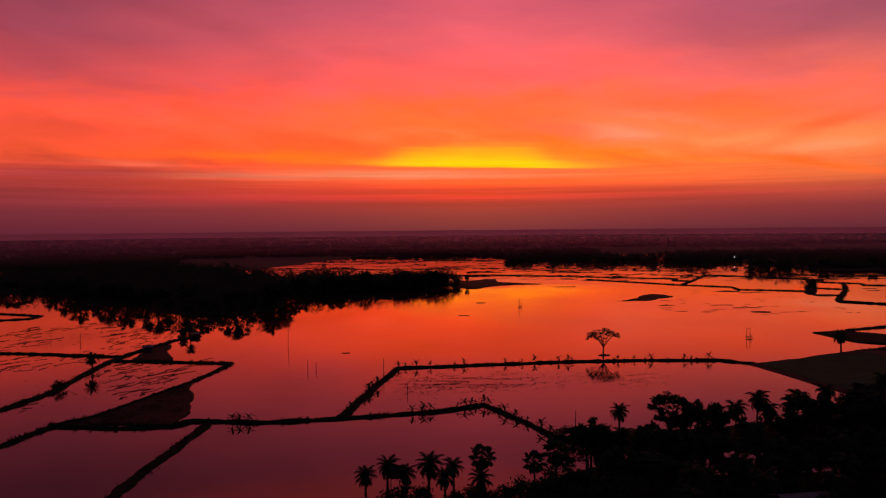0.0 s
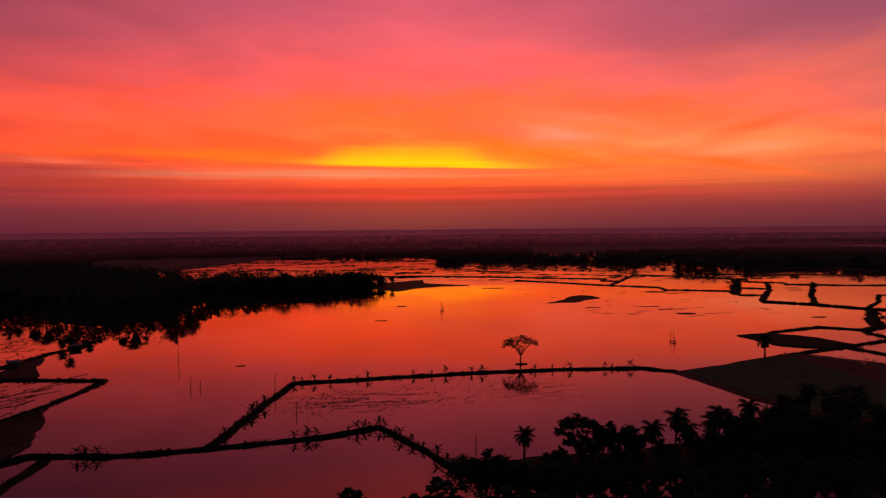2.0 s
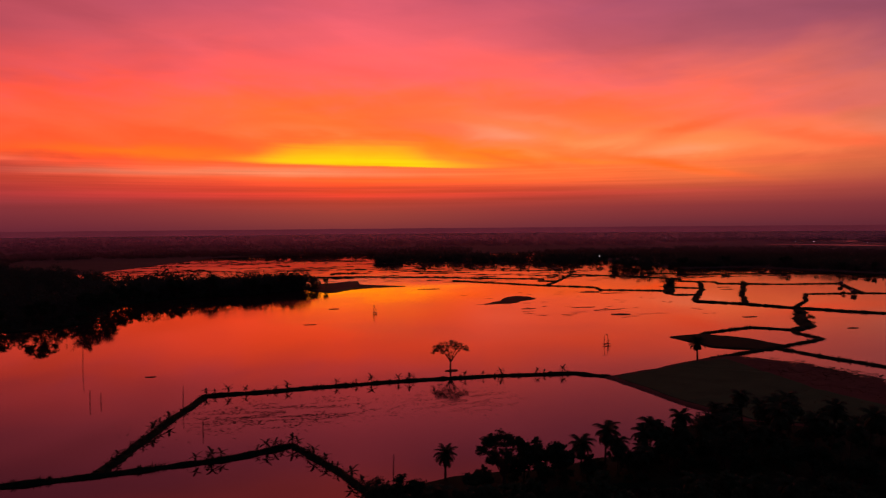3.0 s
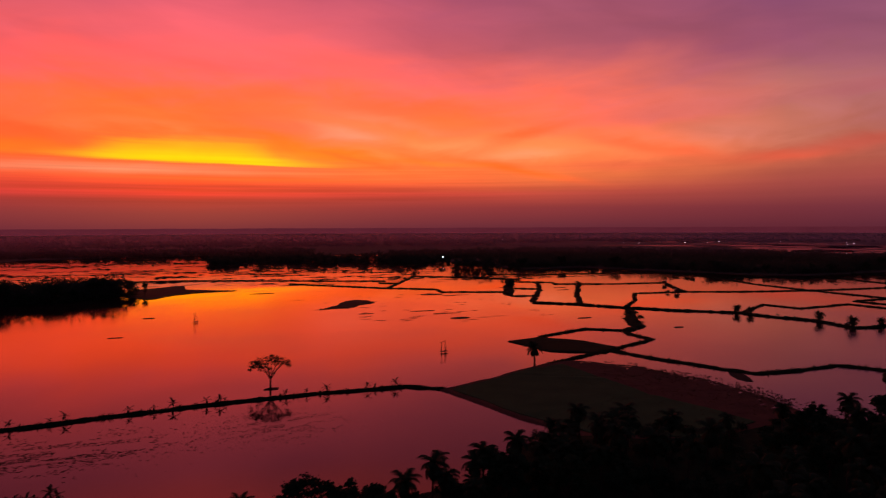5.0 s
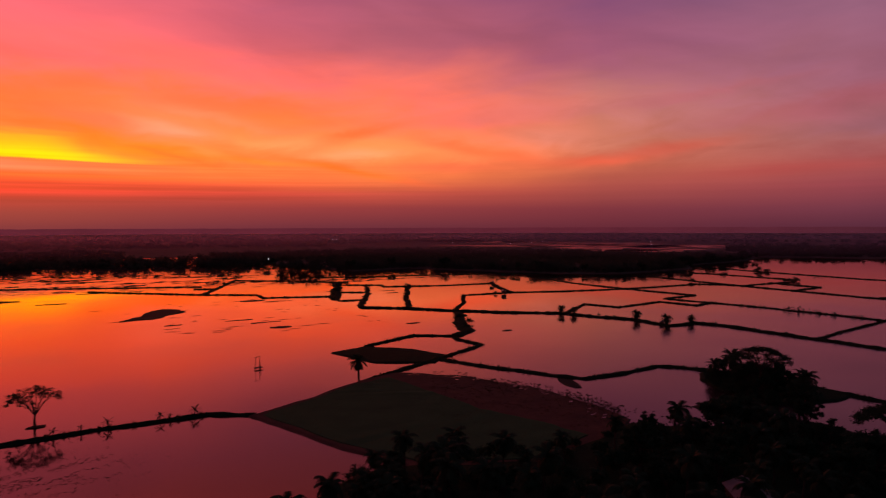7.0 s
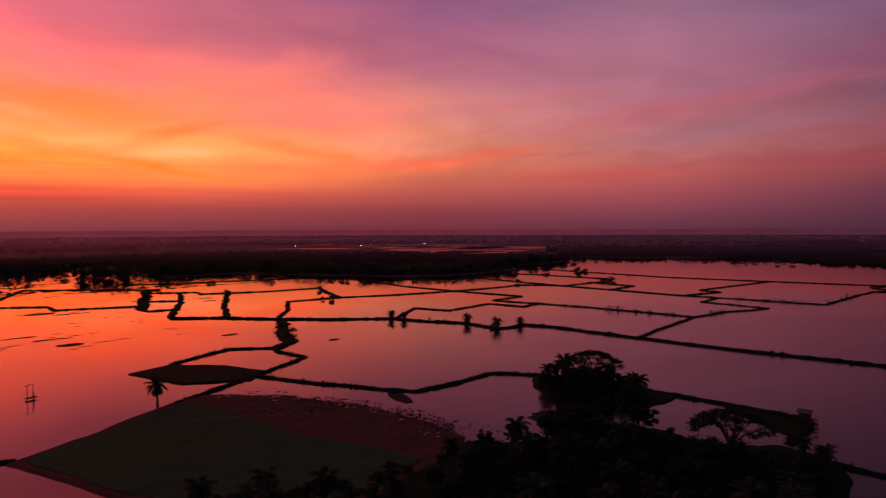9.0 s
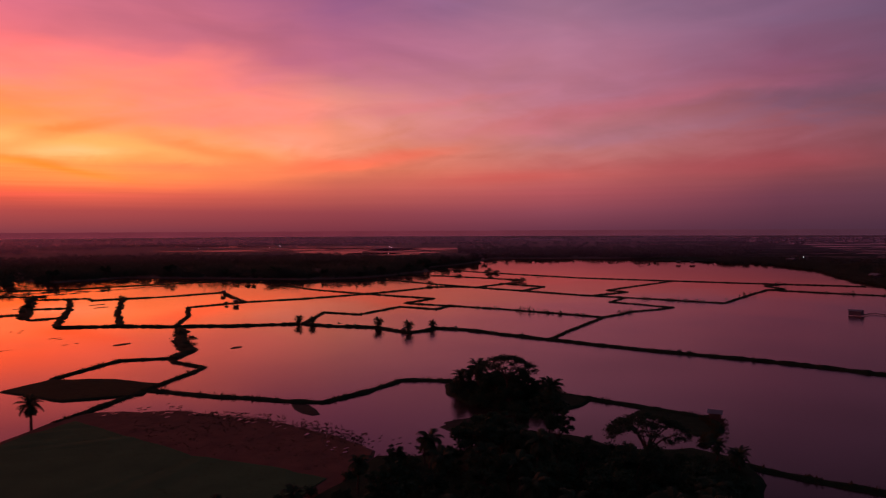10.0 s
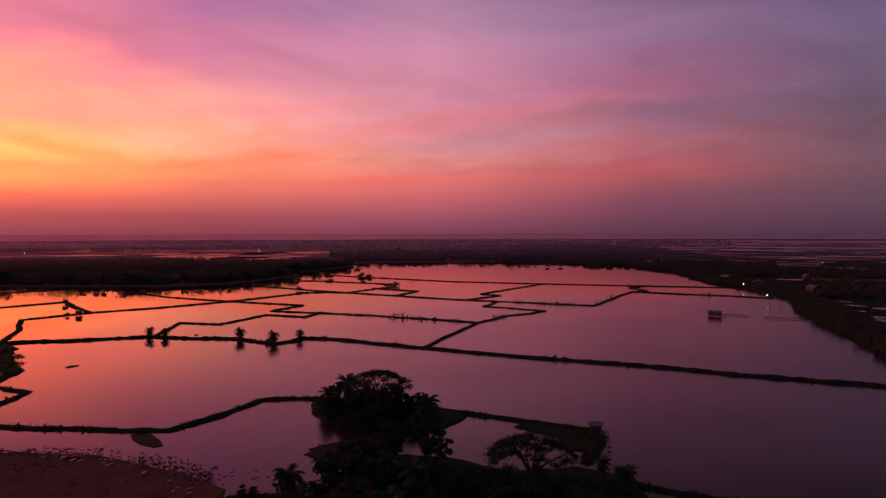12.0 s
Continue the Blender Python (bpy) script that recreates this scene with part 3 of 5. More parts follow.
land("mud_bank", [(-81, 148.5), (-74, 156), (-71, 172), (-67.5, 190), (-62, 176), (-57, 158), (-56, 148)], 0.25, M_MUD, "bare dark mud bank in a pond corner", "mud bank")
land("mud_bank", [(-97, 224), (-84, 222.5), (-90, 236), (-96, 254), (-101, 244)], 0.25, M_MUD, "bare dark mud bank beside a dike", "mud bank")

# ponds in the east
dike([(130, 227), (147, 235), (164, 242), (179, 250), (187, 254), (187, 268), (190, 275)], 1.6)
dike([(190, 275), (201, 281), (207, 292), (214, 305), (224, 318), (234, 332)], 3.4, 0.8, rough=0.5)
dike([(160, 239), (165, 220), (171, 203), (175, 194), (189, 193), (204, 194), (209, 188), (211, 183), (214, 163), (213, 147), (212, 134), (211, 116)], 1.9)
dike([(211, 116), (203, 112), (190, 111)], 1.7, 0.6)
dike([(153, 274), (166, 280), (179, 285), (190, 276)], 1.1)
dike([(184, 113), (182, 103), (181, 94), (180, 70), (180, 40)], 1.5)
dike([(208, 379), (224, 362), (239, 338), (254, 319), (271, 302), (275, 282), (281, 267), (277, 246), (284, 244), (292, 245), (295, 231), (291, 204), (290, 193), (288, 171),
      (287, 142), (287, 116), (284, 92), (283, 71), (283, 40), (282, 0)], 2.1, 0.8, rough=0.5)
dike([(239, 343), (262, 366), (287, 401), (322, 397), (353, 384), (394, 374), (428, 370), (465, 369), (480, 343), (541, 341)], 1.7)
dike([(259, 514), (285, 494), (280, 481), (316, 465), (356, 460), (322, 398)], 1.6)
dike([(277, 500), (247, 444), (222, 404), (208, 379)], 2.1, 0.7, rough=0.5)
dike([(302, 485), (270, 436), (248, 401), (226, 363)], 2.0, 0.7, rough=0.5)
dike([(110, 555), (163, 495), (189, 475), (186, 455), (220, 441), (214, 414), (226, 412)], 1.9)
dike([(273, 535), (240, 473), (216, 425)], 3.6, 0.8, rough=0.6)
dike([(236, 461), (250, 451)], 2.2)
dike([(170, 537), (182, 530), (163, 495)], 2.2)
dike([(182, 530), (217, 597), (259, 556), (275, 524)], 2.0)
dike([(-40, 628), (5, 619), (42, 621), (125, 581), (180, 554)], 1.5)
dike([(259, 556), (279, 595), (315, 569), (349, 565), (401, 552), (455, 520)], 1.6)
dike([(272, 301), (293, 314), (309, 324), (312, 304), (330, 306), (350, 309), (350, 286), (369, 290)], 1.4)
dike([(423, 488), (403, 426), (397, 376), (395, 320), (365, 318), (367, 290), (368, 262), (366, 227), (363, 202)], 1.3)
dike([(291, 193), (310, 196), (363, 202), (393, 199), (410, 191), (421, 189), (427, 211), (430, 226), (457, 228)], 1.4)
dike([(500, 438), (477, 349), (469, 302), (460, 258), (459, 222), (456, 188), (456, 172), (510, 172), (558, 170), (552, 140), (549, 106), (540, 84)], 1.9)
dike([(653, 517), (640, 470), (624, 422), (602, 322), (606, 247), (611, 188), (620, 120)], 1.6)
dike([(606, 247), (502, 257), (495, 241), (463, 249)], 1.6)
dike([(558, 170), (571, 163), (592, 178), (612, 171)], 1.8)
dike([(469, 302), (506, 305), (515, 346)], 1.6)
dike([(554, 473), (565, 429), (556, 350)], 1.6)
dike([(345, 445), (330, 415), (322, 398)], 1.5)
dike([(500, 438), (470, 460), (430, 480)], 1.5)

land("mud_field", [(89, 208), (102, 213.5), (122, 224), (131, 228.5), (139, 229.5), (151, 213), (157, 190), (156, 172), (153, 160), (137, 152), (118, 148), (100, 160), (97, 170),
                   (93, 186)], 0.35, M_DRY, "drying mud field with sparse stubble beside the ponds", "field", 0.8)
land("grass_field", [(91, 207), (103, 212), (122, 222), (133, 225), (133, 206), (132, 184), (136, 168), (137, 156), (120, 151), (102, 162), (98, 172), (94, 186)], 0.5, M_FIELD,
     "dark green grass field beside the ponds", "field", 0.5, skirt=0.3)
land("mud_bank", [(138, 269), (152, 273.5), (162, 259), (166, 244), (156, 237), (141, 246)], 0.35, M_BANK, "low grassy mud wedge between two ponds", "mud bank", 0.6)
land("mud_bank", [(97, 391), (112, 412), (124, 431), (128, 428), (131, 414), (112, 395)], 0.25, M_MUD, "long mud shoal standing out of the water", "mud bank", 2.4, 1.0)
land("mud_bank", [(5, 500), (10, 545), (40, 570), (40, 540), (46, 532), (70, 516), (50, 512), (34, 500), (20, 480)], 0.3, M_MUD, "muddy spit running out from the wood", "mud bank", 2.0)
land("mud_bank", [(169.5, 198), (171, 195), (169, 190.5), (166.5, 187), (165, 187.5), (165.5, 191), (167.5, 195)], 0.12, M_MUD, "small mud shoal beside a dike", "mud bank", 0.5)
land("mud_bank", [(174, 158), (180, 161), (183, 156), (181, 150), (177, 146), (172, 146), (170, 151)], 0.05, M_MUD, "brown mud shoal at the water's edge", "mud bank", 2.6, 0.9, 3.0)
land("mud_bank", [(207, 130), (211, 129), (212, 116), (200, 112), (196, 114), (203, 119)], 0.2, M_BANK, "grassy mud bank in the corner of two dikes", "mud bank", 1.2, 1.2)
land("mud_bank", [(206, 180), (198.5, 174), (192, 163), (190, 150), (199, 145), (211, 143), (213, 160)], 0.5, M_BANK, "small wooded islet joined to a dike", "islet", 1.0)
for x, y, a, b in ((9, 332, 2.5, 1), (82, 489, 7, 2), (113, 544, 12, 2), (141, 367, 6, 1), (149, 354, 7, 1.3), (148, 336, 4.5, 2.2), (175, 444, 7, 3), (186, 434, 9, 1.2), (114, 367, 4, 1.6),
                   (198, 315, 3, 1.2), (216, 275, 2.2, 1), (20, 388, 2.5, 1.2), (-32, 234, 1.4, 0.7), (236, 470, 5, 2), (268, 455, 5, 1.5), (262, 440, 4, 1)):
    e = [(x + a * math.cos(k * 0.7854), y + b * math.sin(k * 0.7854)) for k in range(8)]
    land("mud_shoal", e, 0.12, M_MUD, "flat mud shoal barely above the water", "mud bank", min(1.2, b), 0.8, 0.5)

# the wooded land near the camera's way, with a narrow pond inside it
land("village_land", [(21, 136), (28, 137), (35, 139.5), (46, 139.5), (58, 142), (72, 148), (84, 158), (94, 162), (101, 159), (118, 149), (137, 153), (150, 156), (160, 144), (172, 146), (180, 142), (182, 134), (179, 124), (181, 117), (185, 112), (183, 104),
                      (174, 98), (120, 84), (96, 96), (78, 126), (60, 132), (42, 128), (30, 128)], 0.6, M_BANK, "dark wooded village ground at the ponds", "ground")
land("village_land", [(-24, 96), (-6, 100), (10, 103), (20, 112), (27, 122), (40, 114), (70, 114), (96, 96), (120, 84), (100, 30), (20, 40), (-30, 80)], 0.6, M_BANK,
     "dark wooded village ground under palms", "ground")


# woods on the west side, far woods, the embankment in the east
land("wood_land", [(-330, 474), (-286, 471), (-241, 454), (-194, 402), (-158, 376), (-117, 335), (-97, 342), (-85, 362), (-90, 434), (-67, 467), (-31, 474), (2, 501), (14, 513), (2, 532), (-60, 527),
                   (-125, 560), (-210, 690), (-415, 750)], 0.35, M_BANK, "low land under a dense dark wood", "ground", 2.0, 5.0)
land("wood_land", [(342, 645), (407, 650), (440, 574), (470, 505), (507, 476), (560, 476), (612, 482), (662, 521), (755, 533), (860, 566), (1000, 700), (1000, 1050), (700, 1150), (330, 1050)],
     0.6, M_LAND, "low land under a far dark wood", "ground", 3.0, 8.0)
land("embankment", [(1061, 369), (939, 254), (815, 174), (674, 131), (618, 103), (540, 76), (474, 74), (416, 66), (367, 56), (320, 49), (286, 33), (330, -20), (430, -10), (520, 0), (640, 20),
                    (760, 60), (900, 110), (1100, 220)], 0.5, M_BANK, "long green embankment along the ponds", "embankment", 0.8, 4.0, 0.8)
FAR = [(-2200, 900), (-1200, 1020), (-700, 1020), (-420, 760), (-200, 720), (-128, 1061), (14, 1130), (185, 1090), (330, 1050), (700, 1150), (1000, 1050), (1000, 700), (880, 590), (955, 485),
       (1061, 369), (1100, 220), (900, 110), (760, 60), (640, 20), (520, 0), (430, -10), (330, -20), (300, -150), (1300, -900), (3200, -1300), (4000, 600), (3000, 3200), (800, 4200), (-1500, 4000), (-3400, 2600)]
land("far_land", FAR, 0.5, M_LAND, "flat far land with fields and ponds", "ground", 8.0, 60.0, 6.0)
rg = np.random.default_rng(5)
v, f = [], []


def strip_pond(x, y, a, b, turn):
    k0 = len(v)
    for k in range(10):
        t = k * 0.6283
        r = 1 + rg.uniform(-0.25, 0.25)
        px, py = a * r * math.cos(t), b * r * math.sin(t)
        v.append((x + px * math.cos(turn) - py * math.sin(turn), y + px * math.sin(turn) + py * math.cos(turn), 1.0))
    f.append(tuple(range(k0, k0 + 10)))


for az, d, a in ((37, 1950, 90), (40, 1900, 120), (44, 1650, 150), (50, 1600, 190), (53, 1550, 110), (60, 1500, 80), (30, 1900, 80), (66, 1500, 90), (10, 1600, 40), (14, 1750, 60), (22, 1700, 60)):
    strip_pond(d * math.sin(radians(az)), d * math.cos(radians(az)), a, 26, radians(-az))
for az, d, a, b in ((37, 1440, 90, 20), (40, 1400, 80, 26), (43, 1420, 70, 30), (46, 1290, 60, 70), (48, 1180, 70, 60), (50.5, 1160, 70, 70), (52, 1220, 60, 50), (49, 1330, 90, 30), (46, 1500, 90, 90), (49, 1450, 110, 100), (51.5, 1400, 80, 90), (38, 1750, 150, 45), (42, 1720, 120, 50), (36, 1850, 110, 40), (47.5, 1640, 120, 50), (55, 1350, 60, 16), (58, 1250, 50, 14), (62, 1300, 70, 14),
                    (91.3, 655, 18, 9), (93, 462, 13, 6), (94, 440, 14, 5), (95.2, 385, 15, 5), (96.8, 372, 14, 5), (94.3, 410, 9, 4), (89, 700, 16, 8), (86.8, 690, 14, 7), (97.5, 430, 14, 6), (97, 350, 10, 4)):
    strip_pond(65 + d * math.sin(radians(az)), 81 + d * math.cos(radians(az)), a, b, radians(-az))
for k in range(26):
    az, d = rg.uniform(-30, 75), rg.uniform(1500, 2600)
    strip_pond(d * math.sin(radians(az)), d * math.cos(radians(az)), rg.uniform(15, 60), rg.uniform(4, 9), radians(-az))
# flooded far fields in the east: wide sheets of water cut by dark dikes that look thin in view
for d0, d1, a0, a1 in ((880, 1250, 80, 101), (1130, 1700, 77, 101), (1600, 3300, 70, 101)):
    k0, inner, outer = len(v), [], []
    for k in range(25):
        az = radians(a0 + (a1 - a0) * k / 24)
        e = 1 + 0.05 * noise.noise(Vector((k * 0.4, d0, 3.0)))
        for rr, to in ((min(d0 * e * (1 + 1.6 * max(0, 1 - k / 12) ** 2), d1 * 0.98), inner), (d1 * (2 - e), outer)):
            to.append((65 + rr * math.sin(az), 81 + rr * math.cos(az), 1.0 if d0 < 1000 else 1.02 if d0 < 1500 else 1.04))
    v += inner + outer[::-1]
    f.append(tuple(range(k0, k0 + 50)))
whole("far_ponds", "narrow far ponds shining between dark fields", "pond", kind="stuff", me=mesh("far_ponds", v, f, M_WATER))

dv, df = [], []
for k in range(420):
    d = 1 / rg.uniform(1 / 2900, 1 / 890)
    az, turn = rg.uniform(72, 101), rg.normal(0, 0.12)
    # width grows with distance squared to fit the camera's view
    L, w = d * rg.uniform(0.02, 0.10), d * d * rg.uniform(0.3, 1.1) / 51000
    for i in range(13):
        t = i / 12 - 0.5
        r = d + t * L * math.sin(turn) + 0.006 * d * noise.noise(Vector((t * 9, k, 0.0)))
        a = radians(az) + t * L / d
        ww = w * (0.35 + 0.9 * abs(noise.noise(Vector((t * 14, k, 5.0)))))
        dv += [(65 + q * math.sin(a), 81 + q * math.cos(a), z) for q, z in ((r - ww, 0.9), (r, 1.5), (r + ww, 0.9))]
        if i:
            q = len(dv) - 3
            df += [(q - 3, q - 2, q + 1, q), (q - 2, q - 1, q + 2, q + 1)]
whole("far_dikes", "dark dikes between flooded far fields, widened with distance", "dike", kind="stuff", me=mesh("far_dikes", dv, df, M_BANK))

# the glowing backdrop of far land that closes the view, haze in its colour, with small tree tops on it
v, f = [], []
for k in range(1441):
    a = radians(k / 4)
    h = 31 + 1.6 * noise.fractal(Vector((math.cos(a) * 30, math.sin(a) * 30, 1.0)), 0.8, 2.0, 6) + 1.2 * abs(noise.noise(Vector((k * 0.9, 2.0, 0.0))))
    v += [(4250 * math.cos(a), 4250 * math.sin(a), z) for z in (-2, h)]
    if k:
        f.append((2 * k - 2, 2 * k, 2 * k + 1, 2 * k - 1))
whole("backdrop", "glowing backdrop of far land with haze painted in", "backdrop", kind="structure", me=mesh("backdrop", v, f, M_PAINTED_HAZE))

# a thin sheet added over the far land, above the tree tops, to imitate distance haze
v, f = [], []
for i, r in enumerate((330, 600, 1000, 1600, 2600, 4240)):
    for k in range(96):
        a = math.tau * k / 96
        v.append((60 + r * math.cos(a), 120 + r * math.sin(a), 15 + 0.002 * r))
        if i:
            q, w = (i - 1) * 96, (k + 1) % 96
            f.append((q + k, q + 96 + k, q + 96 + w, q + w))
whole("mist", "thin sheet standing in for haze over the far land", "mist", kind="stuff", me=mesh("mist", v, f, M_HAZE_SHEET))


# ---- trees ----
def frond_mesh(name, length, droop, width, rng, mat, pairs=16):
    """One feather leaf along +x: an arched rib with leaflets on both sides."""
    vs, fs = [], []
    pts = []
    for i in range(9):
        t = i / 8
        pts.append(Vector((length * (t - 0.18 * droop * t ** 3), 0, length * (0.38 * t - 0.55 * droop * t ** 2.2))))
    rib = tube(pts, [0.05 * (1 - 0.8 * i / 8) for i in range(9)], 3)
    for i in range(pairs):
        t = 0.1 + 0.9 * i / (pairs - 1)
        j = min(int(t * 8), 7)
        p = pts[j].lerp(pts[j + 1], t * 8 - j)
        d = (pts[j + 1] - pts[j]).normalized()
        w = width * (0.35 + 1.1 * math.sin(math.pi * min(1, 0.12 + 0.8 * t))) * 0.7
        for s in (-1, 1):
            tip = p + d * w * 0.55 + Vector((0, s * w, -w * (0.25 + rng.uniform(0, 0.5))))
            k = len(vs)
            vs += [p - d * 0.09, p + d * 0.09, tip]
            fs.append((k, k + 1, k + 2))
    a, b = merge(rib, (vs, fs))
    return mesh(name, a, b, mat)


def fan_mesh(name, radius, rng, mat):
    """One fan leaf along +x, a stalk and a pleated half disc."""
    vs, fs = [], []
    c = Vector((radius * 1.15, 0, radius * 0.1))
    for i in range(13):
        a = radians(-125 + 250 * i / 12)
        r = radius * (1 if i % 2 else 0.78)
        vs.append(c + Vector((math.cos(a) * r, math.sin(a) * r, -0.25 * r * abs(math.sin(a)) - 0.15 * r * (i % 2))))
    vs.append(c)
    fs = [(13, i, i + 1) for i in range(12)]
    a, b = merge(tube([(0, 0, 0), c], [0.05, 0.03], 3), (vs, fs))
    return mesh(name, a, b, mat)


def palm(name, label, height, frond, count, trunk_r, seed, lean=0.04, low=-35, skirt=0):
    """A palm: ringed tapering trunk and single fronds round its head."""
    rng = random.Random(seed)
    root = whole(name, label, "palm", "palms by the ponds")
    a = rng.uniform(0, 6.28)
    pts = [(math.cos(a) * lean * height * (i / 9) ** 2, math.sin(a) * lean * height * (i / 9) ** 2, -0.5 + (height + 0.5) * i / 9) for i in range(10)]
    part("trunk", mesh("trunk", *tube(pts, [trunk_r * (1.35 - 0.5 * i / 9 + 0.08 * (i % 2)) for i in range(10)], 7), M_BARK), root)
    top = Vector(pts[-1])
    for i in range(count):
        el = low + (78 - low) * ((i + 0.5) / count) ** 0.9
        m = Matrix.Translation(top) @ pose(0, 0, 0, 0, -el + 20, i * 137.5 + rng.uniform(-12, 12)) @ Matrix.Scale(rng.uniform(0.85, 1.1), 4)
        part("frond", frond, root, "", m)
    for i in range(skirt):
        m = Matrix.Translation(top - Vector((0, 0, 0.2))) @ pose(0, 0, 0, 0, rng.uniform(50, 75), i * 360 / skirt) @ Matrix.Scale(0.75, 4)
        part("frond", frond, root, "dry hanging frond", m)
    return root


def broad_tree(name, label, height, spread, seed, clumps=46, per=46, leaf=0.30, flat=0.6, bare=0.25, limbs=7, mat=None, category="tree", group="trees by the ponds"):
    """A broadleaf tree: forked trunk, limbs, and a crown of leaf clumps at the limbs' ends with gaps."""
    rng = random.Random(seed)
    nr = np.random.default_rng(seed)
    root = whole(name, label, category, group)
    fork = height * bare
    r0 = 0.032 * height
    part("trunk", mesh("trunk", *tube([(0, 0, -0.4), (0.05 * height * rng.uniform(-1, 1), 0, fork * 0.5), (0, 0, fork), (0.02, 0, fork + 0.25 * height)], [r0 * 1.3, r0, r0 * 0.8, r0 * 0.35], 7), M_BARK), root)
    tips = []
    for i in range(limbs):
        a = 6.283 * i / limbs + rng.uniform(-0.4, 0.4)
        out = spread * rng.uniform(0.55, 0.95)
        zt = height * rng.uniform(0.62, 0.93)
        mid = Vector((math.cos(a) * out * 0.45, math.sin(a) * out * 0.45, fork + (zt - fork) * 0.6))
        end = Vector((math.cos(a) * out, math.sin(a) * out, zt))
        part("limb", mesh("limb", *tube([(0, 0, fork * rng.uniform(0.8, 1.0)), mid, end], [r0 * 0.5, r0 * 0.32, r0 * 0.12], 5), M_BARK), root)
        tips += [end, mid.lerp(end, 0.6)]
    puffs = [(t, spread * rng.uniform(0.22, 0.36)) for t in tips]
    for k in range(clumps // 5):
        a, r = rng.uniform(0, 6.283), spread * math.sqrt(rng.random()) * 0.95
        z = height * (1 - flat * 0.45 * (r / spread) ** 2) - rng.random() ** 1.6 * height * flat * (1 - 0.55 * r / spread)
        puffs.append((Vector((r * math.cos(a), r * math.sin(a), z)), spread * rng.uniform(0.14, 0.34)))
    vs, fs = leaf_puffs(nr, puffs, clumps * per, leaf)
    part("crown", mesh("crown", vs, fs, mat or M_LEAF), root)
    return root


def umbrella_tree(name, label, height, spread, seed, clumps=60, per=34, leaf=0.24, twigs=9, depth=0.1, tight=0.1, bare=0.28, thick=0.026, group="umbrella trees"):
    """A flat-topped tree: open fan of bare limbs under thin layered foliage."""
    rng = random.Random(seed)
    nr = np.random.default_rng(seed)
    root = whole(name, label, "tree", group)
    fork = height * bare
    r0 = thick * height
    part("trunk", mesh("trunk", *tube([(0, 0, -0.4), (0.12, 0.05, fork * 0.5), (0, 0, fork)], [r0 * 1.5, r0, r0 * 0.85], 7), M_BARK), root)
    centres = []
    for i in range(twigs):
        a = 6.283 * i / twigs + rng.uniform(-0.3, 0.3)
        out = spread * rng.uniform(0.5, 0.98)
        zt = height * (0.95 - 0.24 * (out / spread) ** 2)
        p1 = Vector((math.cos(a) * out * 0.35, math.sin(a) * out * 0.35, fork + (zt - fork) * 0.55))
        p2 = Vector((math.cos(a + 0.1) * out * 0.75, math.sin(a + 0.1) * out * 0.75, zt * 0.95))
        p3 = Vector((math.cos(a) * out, math.sin(a) * out, zt))
        t1 = tube([(0, 0, fork * 0.95), p1, p2, p3], [r0 * 0.55, r0 * 0.38, r0 * 0.2, r0 * 0.08], 5)
        b = p1.lerp(p2, 0.3)
        e = b + Vector((math.cos(a - 0.9) * out * 0.4, math.sin(a - 0.9) * out * 0.4, (zt - b.z) * 0.95))
        t2 = tube([b, b.lerp(e, 0.5) + Vector((0, 0, 0.1)), e], [r0 * 0.25, r0 * 0.16, r0 * 0.06], 4)
        part("limb", mesh("limb", *merge(t1, t2), M_BARK), root)
        centres += [tuple(p3), tuple(e), tuple(p2 + Vector((0, 0, 0.3)))]
    while len(centres) < clumps:
        a, r = rng.uniform(0, 6.283), spread * math.sqrt(rng.random())
        if noise.noise(Vector((r * math.cos(a) * 2.2 / spread, r * math.sin(a) * 2.2 / spread, seed))) < -0.12:
            continue
        centres.append((r * math.cos(a), r * math.sin(a), height * (0.97 - 0.26 * (r / spread) ** 2) - rng.random() * height * depth))
    vs, fs = scatter_leaves(nr, centres, spread * tight, per, leaf, 0.4)
    part("crown", mesh("crown", vs, fs, M_LEAF), root)
    return root


def bush(label, size, seed, per=60):
    nr, rng = np.random.default_rng(seed), random.Random(seed)
    root = whole("bush", label, "bush", "bushes by the ponds")
    part("stem", mesh("stem", *merge(*[tube([(0, 0, -0.3), (rng.uniform(-0.4, 0.4) * size, rng.uniform(-0.4, 0.4) * size, size * 0.7)], [0.05 * size, 0.02 * size], 4) for _ in range(4)]), M_BARK), root)
    c = [(rng.uniform(-0.6, 0.6) * size, rng.uniform(-0.6, 0.6) * size, rng.uniform(0.3, 0.95) * size) for _ in range(12)]
    part("crown", mesh("crown", *scatter_leaves(nr, c, size * 0.2, per, 0.14 * size ** 0.5, 0.8), M_LEAF), root)
    return root


